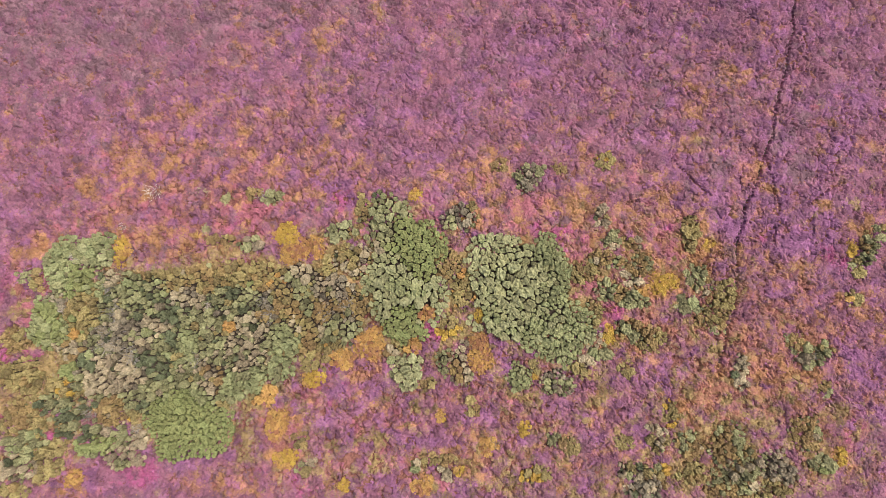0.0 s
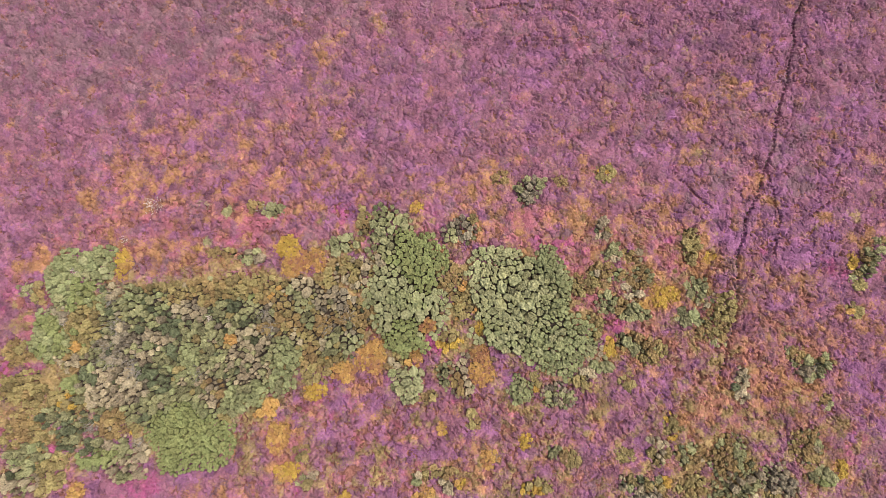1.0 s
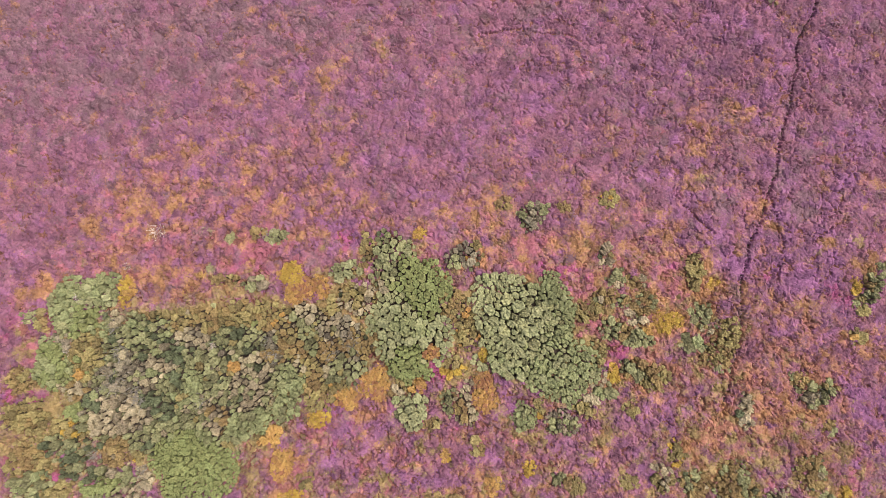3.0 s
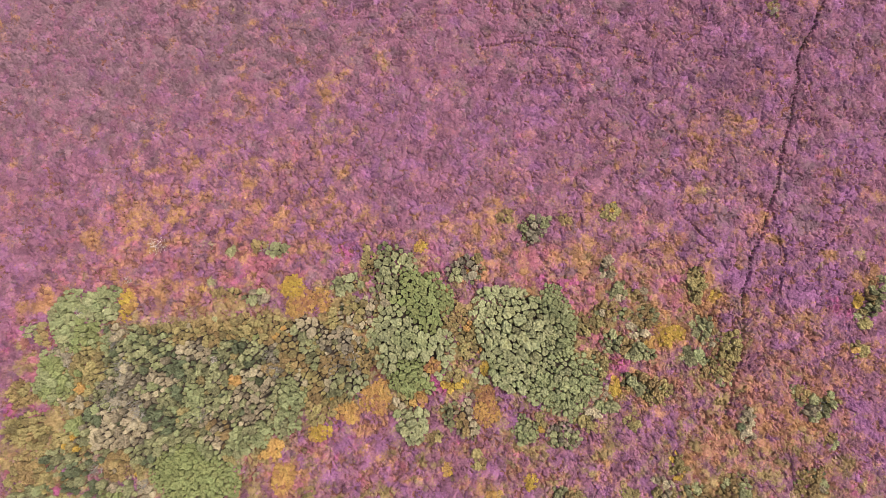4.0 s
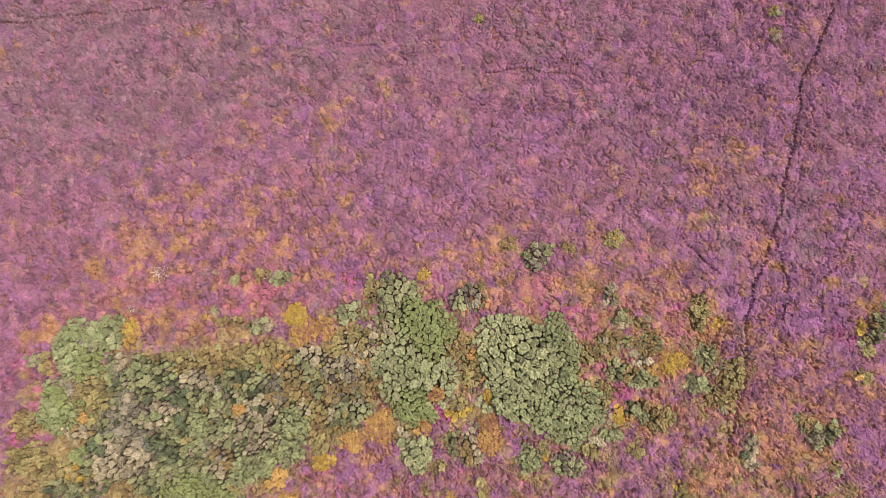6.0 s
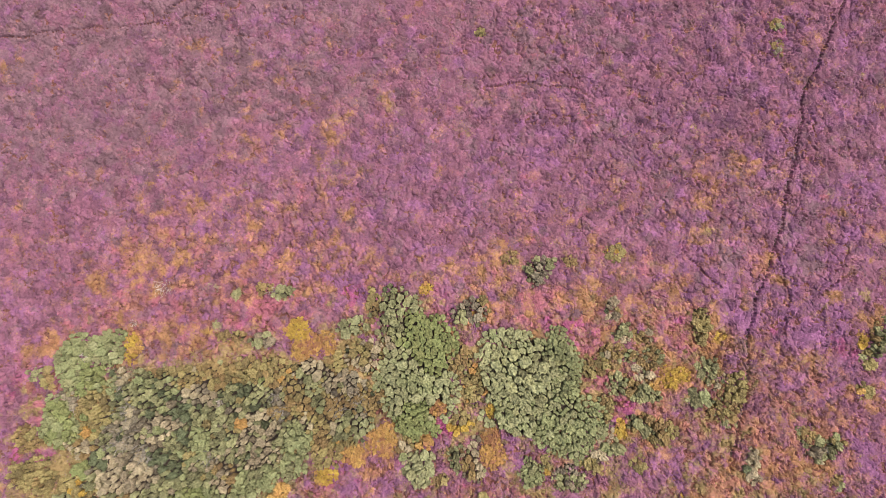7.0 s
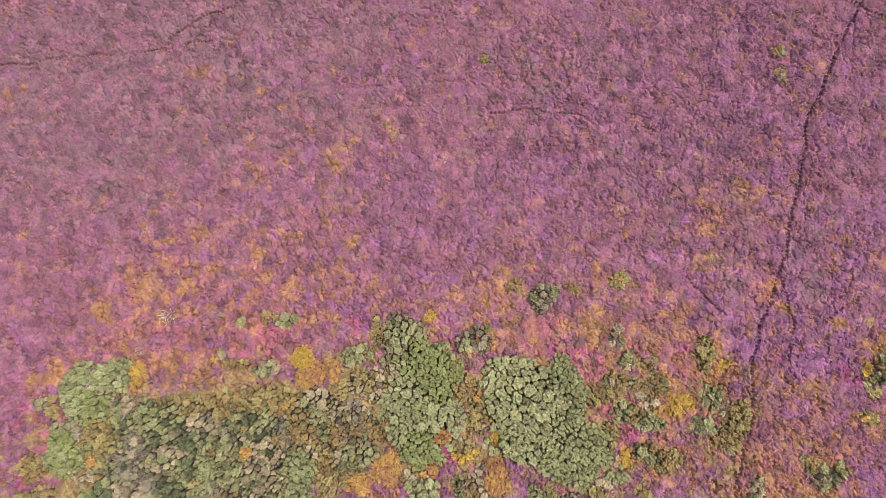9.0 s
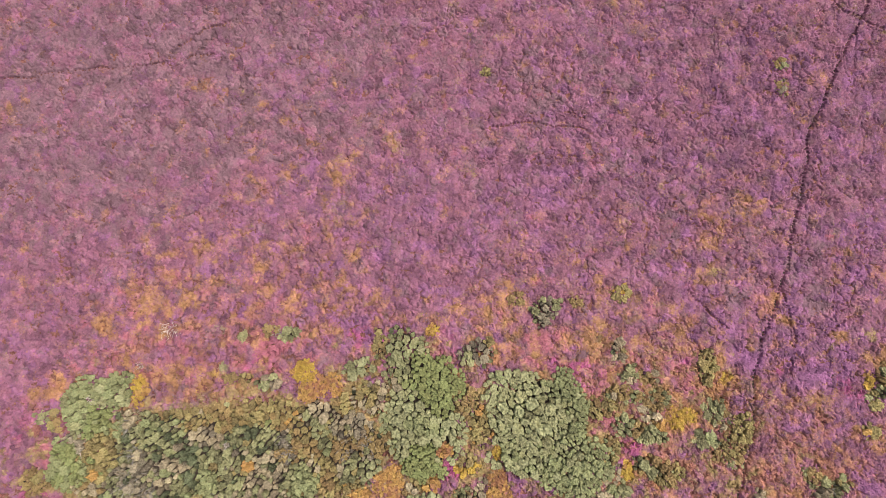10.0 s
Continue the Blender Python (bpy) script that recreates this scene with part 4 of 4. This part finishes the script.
drift("dusky", -11.12, 27.3, 8.65, 2.6, 0.75)
drift("sage", -19.46, -7.2, 8.04, 5.23, 3.0)
drift("olive", -19.46, -7.2, 8.85, 5.63, 3.0)
drift("olive", -12.29, -4.81, 7.28, 3.23, 2.5)
drift("sage", -12.29, -4.81, 6.47, 2.83, 1.5)
drift("olive", -7.48, -2.4, 3.66, 3.25, 1.5)
drift("olive", -27.46, -7.99, 3.61, 4.82, 1.5)
drift("olive", -29.66, -11.12, 3.59, 4.78, 1.5)
drift("olive", 1.06, -2.4, 1.63, 3.66, 2.7)
drift("orange", -16.67, 4.58, 12.38, 5.36, 0.38)
drift("yellow", -22.05, 5.0, 2.48, 1.65, 0.29)
drift("yellow", -18.56, 0.45, 2.45, 1.23, 0.29)
drift("rose", -16.64, 3.75, 11.53, 4.53, 0.32)
drift("orange", 4.75, 0.86, 10.64, 6.96, 0.31)
drift("olive", 4.73, -0.77, 10.6, 6.12, 0.5)
drift("rose", 8.04, 1.68, 9.02, 5.74, 0.32)
drift("orange", 16.09, -2.4, 6.5, 6.5, 0.22)
drift("olive", 16.04, -4.01, 7.29, 5.67, 0.3)
drift("orange", -0.95, -12.67, 16.69, 5.17, 0.15)
drift("olive", -0.95, -12.67, 16.69, 5.17, 0.5)
drift("rose", -3.34, -12.67, 13.91, 4.77, 0.12)
drift("mauve", -5.0, -12.2, 8.0, 4.0, 0.9)
drift("violet", -4.0, -11.5, 6.0, 3.0, 0.35)
drift("violet", 0.64, -11.9, 11.94, 3.98, 0.15)
drift("peach", 0.64, -12.67, 15.89, 4.37, 0.1)
drift("orange", 23.84, -9.56, 9.6, 8.8, 0.27)
drift("olive", 22.21, -10.34, 8.79, 7.99, 0.25)
drift("peach", 22.7, -8.38, 8.02, 4.81, 0.6)
drift("orange", 29.62, 5.83, 4.96, 9.1, 0.11)
drift("violet", 25.59, 7.94, 8.31, 10.8, 0.12)
drift("orange", 19.03, 10.06, 5.01, 6.26, 0.11)
drift("orange", -22.03, 4.58, 4.95, 2.48, 0.22)
drift("orange", -12.54, 4.58, 3.71, 2.48, 0.18)
drift("violet", -6.95, -10.34, 4.79, 2.4, 0.5)
drift("magenta", -7.75, -9.95, 2.4, 1.6, 0.54)
drift("magenta", 1.44, -9.95, 3.2, 1.2, 0.3)
drift("olive", 7.85, -8.78, 4.81, 2.0, 0.6)
drift("olive", -6.48, -14.98, 4.74, 1.58, 0.5)
drift("orange", 3.83, -10.34, 3.99, 2.4, 0.22)
drift("orange", 8.96, -13.83, 3.96, 2.38, 0.22)
drift("magenta", 17.84, -9.56, 2.4, 1.2, 0.3)
drift("magenta", 9.64, 0.04, 2.45, 1.63, 0.72)
drift("magenta", -5.92, 2.92, 2.47, 1.23, 0.72)
drift("rose", -12.92, -11.12, 3.19, 1.99, 0.48)
drift("orange", -14.34, -16.51, 3.55, 1.18, 0.31)
drift("magenta", -8.82, -16.51, 2.36, 0.98, 0.9)
drift("violet", -3.71, -16.13, 2.37, 1.18, 0.9)
drift("peach", -18.41, 7.09, 7.3, 3.36, 0.13)
drift("peach", -22.48, 5.41, 3.35, 2.23, 0.2)
drift("peach", -23.12, 1.68, 2.79, 2.21, 0.2)
drift("peach", -19.79, 0.45, 3.84, 2.78, 0.17)
drift("peach", -29.59, 0.25, 2.49, 1.39, 0.38)
drift("peach", -26.57, -16.13, 1.85, 2.13, 0.25)
drift("peach", -11.49, -12.29, 1.71, 1.51, 0.5)
drift("peach", -11.24, -14.6, 1.58, 1.35, 0.38)
drift("peach", -6.18, -7.99, 2.17, 1.61, 0.25)
drift("peach", 3.54, 2.92, 3.33, 2.8, 0.22)
drift("peach", 9.29, 2.92, 2.22, 2.22, 0.2)
drift("peach", 11.92, -6.41, 1.09, 1.61, 0.25)
drift("peach", -0.16, -4.81, 1.09, 0.77, 0.38)
drift("peach", -0.56, -7.4, 1.37, 1.09, 0.25)
drift("peach", 16.09, -2.4, 2.19, 1.54, 0.3)
drift("peach", 16.98, -0.37, 3.31, 3.31, 0.13)
drift("peach", 23.89, -8.78, 4.33, 2.44, 0.38)
drift("peach", 17.38, -11.12, 2.15, 1.59, 0.22)
drift("peach", 26.05, -6.01, 6.53, 2.18, 0.2)
drift("peach", 29.81, -4.01, 2.19, 2.19, 0.2)
drift("peach", 19.03, 10.06, 1.67, 2.25, 0.2)
drift("peach", 22.09, 13.06, 2.27, 1.43, 0.15)
drift("peach", -14.92, 14.8, 2.28, 1.43, 0.15)
drift("peach", -9.46, 15.67, 1.44, 1.44, 0.15)
drift("peach", -12.26, 9.63, 2.84, 1.42, 0.08)
drift("peach", 3.59, 9.63, 2.25, 1.67, 0.08)
drift("peach", 3.01, -13.83, 2.14, 1.35, 0.2)
drift("peach", -17.1, -16.51, 2.68, 1.06, 0.2)
drift("peach", -18.78, 22.26, 2.31, 1.16, 0.22)
drift("peach", -16.07, 15.94, 2.28, 1.44, 0.15)
drift("peach", -11.48, 21.09, 1.71, 1.02, 0.13)
drift("peach", -9.32, 17.16, 1.69, 2.29, 0.13)
drift("peach", 21.44, 14.07, 2.27, 1.43, 0.15)
drift("peach", 17.17, 21.68, 1.45, 1.45, 0.13)
drift("peach", 27.93, 22.67, 1.03, 0.94, 0.25)
drift("peach", 30.08, 16.98, 0.8, 0.8, 0.25)
drift("peach", -16.67, 4.58, 16.71, 7.26, 0.17)
drift("peach", 4.75, 0.86, 14.36, 9.41, 0.17)
drift("peach", 16.09, -2.4, 8.78, 8.78, 0.13)
drift("peach", -0.95, -12.67, 22.53, 6.99, 0.06)
drift("peach", 23.84, -9.56, 12.96, 11.88, 0.15)
drift("peach", 29.62, 5.83, 6.7, 12.28, 0.06)
drift("peach", 19.03, 10.06, 6.76, 8.43, 0.06)
drift("peach", -22.03, 4.58, 6.68, 3.34, 0.13)
drift("peach", -12.54, 4.58, 5.03, 3.34, 0.1)
drift("peach", 3.83, -10.34, 5.39, 3.23, 0.13)
drift("peach", 8.96, -13.83, 5.35, 3.21, 0.13)
drift("peach", -14.34, -16.51, 4.81, 1.58, 0.17)


def waves(seed, x, y, size):
    """Soft irregular noise over the ground, about -1 to 1, from a random lattice."""
    rng = np.random.default_rng(seed)
    g = rng.normal(0, 1, (257, 257))
    c, k = math.cos(seed * 1.7), math.sin(seed * 1.7)
    u, v = (x * c - y * k) / size + seed * 0.37, (x * k + y * c) / size - seed * 0.53
    i, j = np.floor(u).astype(int), np.floor(v).astype(int)
    fu, fv = u - i, v - j
    i, j = i % 256, j % 256
    fu, fv = fu * fu * (3 - 2 * fu), fv * fv * (3 - 2 * fv)
    return (g[i, j] * (1 - fu) + g[i + 1, j] * fu) * (1 - fv) + (g[i, j + 1] * (1 - fu) + g[i + 1, j + 1] * fu) * fv


def liking(x, y):
    """How well each kind of plant does at each place: the common mix, thickened by drifts, in irregular patches."""
    score, rough = [], rough_ground(x, y)
    for n, kind in enumerate(HEATH):
        w = COMMON[kind] * np.ones(len(x))
        for k, cx, cy, rx, ry, weight in DRIFTS:
            if k == kind:
                w += weight * np.exp(-1.2 * (((x - cx) / rx) ** 2 + ((y - cy) / ry) ** 2) ** 1.5)
        patch = 0.65 * waves(50 + n, x, y, 0.8) + 0.65 * waves(80 + n, x, y, 0.34) + 0.25 * waves(20 + n, x, y, 2.6)
        score.append(np.log(w + 1e-4) + patch * (0.85 + 0.3 * rough))
    return np.stack(score, 1)


TAKEN = np.zeros((1000, 800), bool)
for sx, sy, r in [q[:3] for noted in SHRUBS for q in noted[-1]]:
    a, c = int((sx + 50) * 10), int((sy + 40) * 10)
    k = int(r * 6) + 1
    gi, gj = np.ogrid[max(a - k, 0):a + k + 1, max(c - k, 0):c + k + 1]
    TAKEN[max(a - k, 0):a + k + 1, max(c - k, 0):c + k + 1] |= (gi - a) ** 2 + (gj - c) ** 2 < (r * 5.2) ** 2


def clear_of(x, y):
    """False where a shrub's clump stands."""
    i, j = np.clip(((x + 50) * 10).astype(int), 0, 999), np.clip(((y + 40) * 10).astype(int), 0, 799)
    return ~(TAKEN[i, j] & (np.abs(x) < 49) & (np.abs(y) < 39))


def to_trail(x, y):
    """How far each place lies outside the edge of the nearest trail."""
    out = np.full(len(x), 9.0)
    for c, width in TRAILS:
        by = np.where((x > c[:, 0].min() - 1) & (x < c[:, 0].max() + 1) & (y > c[:, 1].min() - 1) & (y < c[:, 1].max() + 1))[0]
        for part_of in np.array_split(by, len(by) // 20000 + 1):
            if len(part_of):
                d = np.sqrt((x[part_of, None] - c[None, :, 0]) ** 2 + (y[part_of, None] - c[None, :, 1]) ** 2) - width[None]
                out[part_of] = np.minimum(out[part_of], d.min(1))
    return out


COLOURS = np.array([BLOOM[k] for k in HEATH])


def mingle(score):
    """The colour of each sprig: its kind's own, shaded towards the kinds that grow mixed with it."""
    w = np.exp((score - score.max(1, keepdims=True)) / 0.34)
    return (w / w.sum(1, keepdims=True)) @ COLOURS


def rough_ground(x, y):
    """0 on the smooth upper slope, towards 1 where the heath grows in tussocks."""
    out = np.zeros(len(x))
    for cx, cy, rx, ry, much in TUSSOCKY:
        out = np.maximum(out, much * np.exp(-(((x - cx) / rx) ** 2 + ((y - cy) / ry) ** 2) ** 2))
    return out


def mounds(x, y, pitch, seed):
    """The tussock that each place belongs to: its middle, and how far in from its edge the place lies, 0 to 1."""
    rng = np.random.default_rng(seed)
    jit = rng.uniform(0.03, 0.97, (400, 400, 2))
    i, j = np.floor(x / pitch).astype(int) + 200, np.floor(y / pitch).astype(int) + 200
    first, second = np.full(len(x), 99.0), np.full(len(x), 99.0)
    mx, my = np.zeros(len(x)), np.zeros(len(x))
    for a in (-1, 0, 1):
        for c in (-1, 0, 1):
            q = jit[(i + a) % 400, (j + c) % 400]
            sx, sy = (i + a - 200 + q[:, 0]) * pitch, (j + c - 200 + q[:, 1]) * pitch
            d = np.hypot(x - sx, y - sy)
            near_one = d < first
            second = np.where(near_one, first, np.minimum(second, d))
            mx, my, first = np.where(near_one, sx, mx), np.where(near_one, sy, my), np.minimum(first, d)
    return mx, my, np.clip((second - first) / (second + first + 1e-6), 0, 1)


def swell(x, y):
    """How high the plants stand: cushions with thin cracks between them, deeper where the heath is rough, and long winding gaps."""
    rough = rough_ground(x, y)
    wx, wy = x + 0.13 * waves(61, x, y, 0.3) + 0.05 * waves(64, x, y, 0.13), y + 0.13 * waves(62, x, y, 0.3) + 0.05 * waves(65, x, y, 0.13)
    mx, my, inner = mounds(wx, wy, 0.7, 4)
    sx, sy, small = mounds(wx, wy, 0.35, 5)
    each = 0.8 + 0.3 * waves(63, mx, my, 0.5)
    # thin deep cracks round most cushions, and long winding ones
    edge = np.clip(1.1 - inner / 0.2, 0, 1) * np.clip(0.55 + 0.6 * waves(68, x, y, 0.8), 0, 1)
    little = np.clip(1.1 - small / 0.3, 0, 1) * np.clip(0.42 + 0.7 * waves(69, x, y, 0.6), 0, 1)
    long_gap = np.abs(waves(66, wx * 0.85 + wy * 0.5, wy * 0.85 - wx * 0.5, 2.6) + 0.5 * waves(67, wx, wy, 0.9))
    crack = np.maximum(np.maximum(edge, 0.8 * little), np.clip(1.1 - long_gap / 0.04, 0, 1))
    high = 0.24 + (0.07 + 0.1 * rough) * each * (1 - (1 - inner) ** 2) + (0.05 + 0.03 * rough) * (1 - (1 - small) ** 2)
    crack = crack * (0.64 + 0.22 * rough)
    return high * (1 - 0.95 * crack), sx, sy, crack


def heath(x0, x1, y0, y1, step, sprigs, hole=None, seed=3):
    """Low plants over a stretch of ground: a dense uneven mat, and sprigs on it by kind. Returns the mat and kind -> sprigs, each with its colours."""
    rng = np.random.default_rng(seed)
    xs, ys = np.arange(x0, x1 + 0.01, step), np.arange(y0, y1 + 0.01, step)
    gx, gy = np.meshgrid(xs, ys)
    shape = gx.shape
    x = (gx + rng.uniform(-0.3, 0.3, shape) * step).ravel()
    y = (gy + rng.uniform(-0.3, 0.3, shape) * step).ravel()
    lift, mx, my, crack = swell(x, y)
    bare = np.clip((to_trail(x, y) - 0.012 * np.clip(0.3 + waves(90, x, y, 0.9), -0.6, 1)) / 0.07, 0, 1) * np.where(clear_of(x, y), 1.0, 0.0)
    amid = thicket(x, y)
    bare = bare * np.where(amid < 0.5, 1.0, 0.0)
    z = land(x, y) - 0.05 + bare * (0.07 + lift + rng.normal(0, 0.014, len(x)))
    score = 0.6 * liking(x, y) + 0.4 * liking(mx, my)
    for k in ("olive", "sage"):
        score[:, list(HEATH).index(k)] += 3.0 * amid
    tone = (1 + 0.21 * np.clip(waves(71, mx, my, 0.45), -1.6, 1.6))[:, None]
    hue = mingle(score) * tone
    i = (np.arange(shape[0] - 1)[:, None] * shape[1] + np.arange(shape[1] - 1)[None]).ravel()
    quads = np.stack([i, i + 1, i + 1 + shape[1], i + shape[1]], 1)
    if hole:
        inside = (x > hole[0] + step) & (x < hole[1] - step) & (y > hole[2] + step) & (y < hole[3] - step)
        quads = quads[~inside[quads].all(1)]
    mat = (np.stack([x, y, z], 1), [quads], hue, crack[quads].mean(1) > 0.5)
    zz = z.reshape(shape)
    sy, sx = np.gradient(zz, step)
    facing = np.stack([-sx.ravel(), -sy.ravel(), np.ones(len(x))], 1)
    facing /= np.linalg.norm(facing, axis=1)[:, None]
    able = np.where((bare > 0.9) & (crack < 0.4) & ~(inside if hole else np.zeros(len(x), bool)))[0]
    owner = rng.choice(able, int(len(able) * sprigs))
    score = score[owner] + 0.3 * rng.gumbel(0, 1, (len(owner), len(HEATH)))
    chief, tint = np.argmax(score, 1), mingle(score) * tone[owner]
    made = {}
    for n, kind in enumerate(HEATH):
        which = np.where(chief == n)[0]
        if not len(which):
            continue
        o = owner[which]
        at = np.stack([x[o], y[o], z[o]], 1) + rng.normal(0, 1, (len(o), 3)) * (step * 0.45, step * 0.45, 0.02) + (0, 0, 0.035)
        cv, cf = sprigs_at(rng, at, facing[o] + (0, 0, 0.25), (0.055 + 0.4 * step) * rng.uniform(0.75, 1.6, len(o)), 0.21)
        made[kind] = (cv, [cf], np.repeat(tint[which], 3, 0), None)
    return mat, made


def planted(name, shape, label, category):
    """One growth of low plants as a mesh with each plant's own colour."""
    v, f, hue, gaps = shape
    ob = new(name, mesh_from(name, v, f, False))
    bloom = ob.data.color_attributes.new("bloom", "FLOAT_COLOR", "POINT")
    bloom.data.foreach_set("color", np.concatenate([hue, np.ones((len(hue), 1))], 1).astype(np.float32).ravel())
    ob.data.materials.append(MAT["heath"])
    if gaps is not None:
        # old stems and litter on the floor of the gaps; their colour also deepens the shade
        ob.data.materials.append(MAT["litter"])
        ob.data.polygons.foreach_set("material_index", gaps.astype(np.int32))
    tagged(ob, label, category, kind="stuff")


SEEN = (-36.3, 34.9, -19.1, 30.3)
for where, (mat, made) in (("heath", heath(*SEEN, 0.085, 1.2)), ("outer_heath", heath(-62, 62, -44, 60, 0.4, 2.0, SEEN, 8))):
    planted(where + "_mat", mat, "dense low mat of flowering heather stems and herbs", "undergrowth")
    for kind, shape in made.items():
        planted(kind + "_" + where, shape, HEATH[kind], "heath plants")
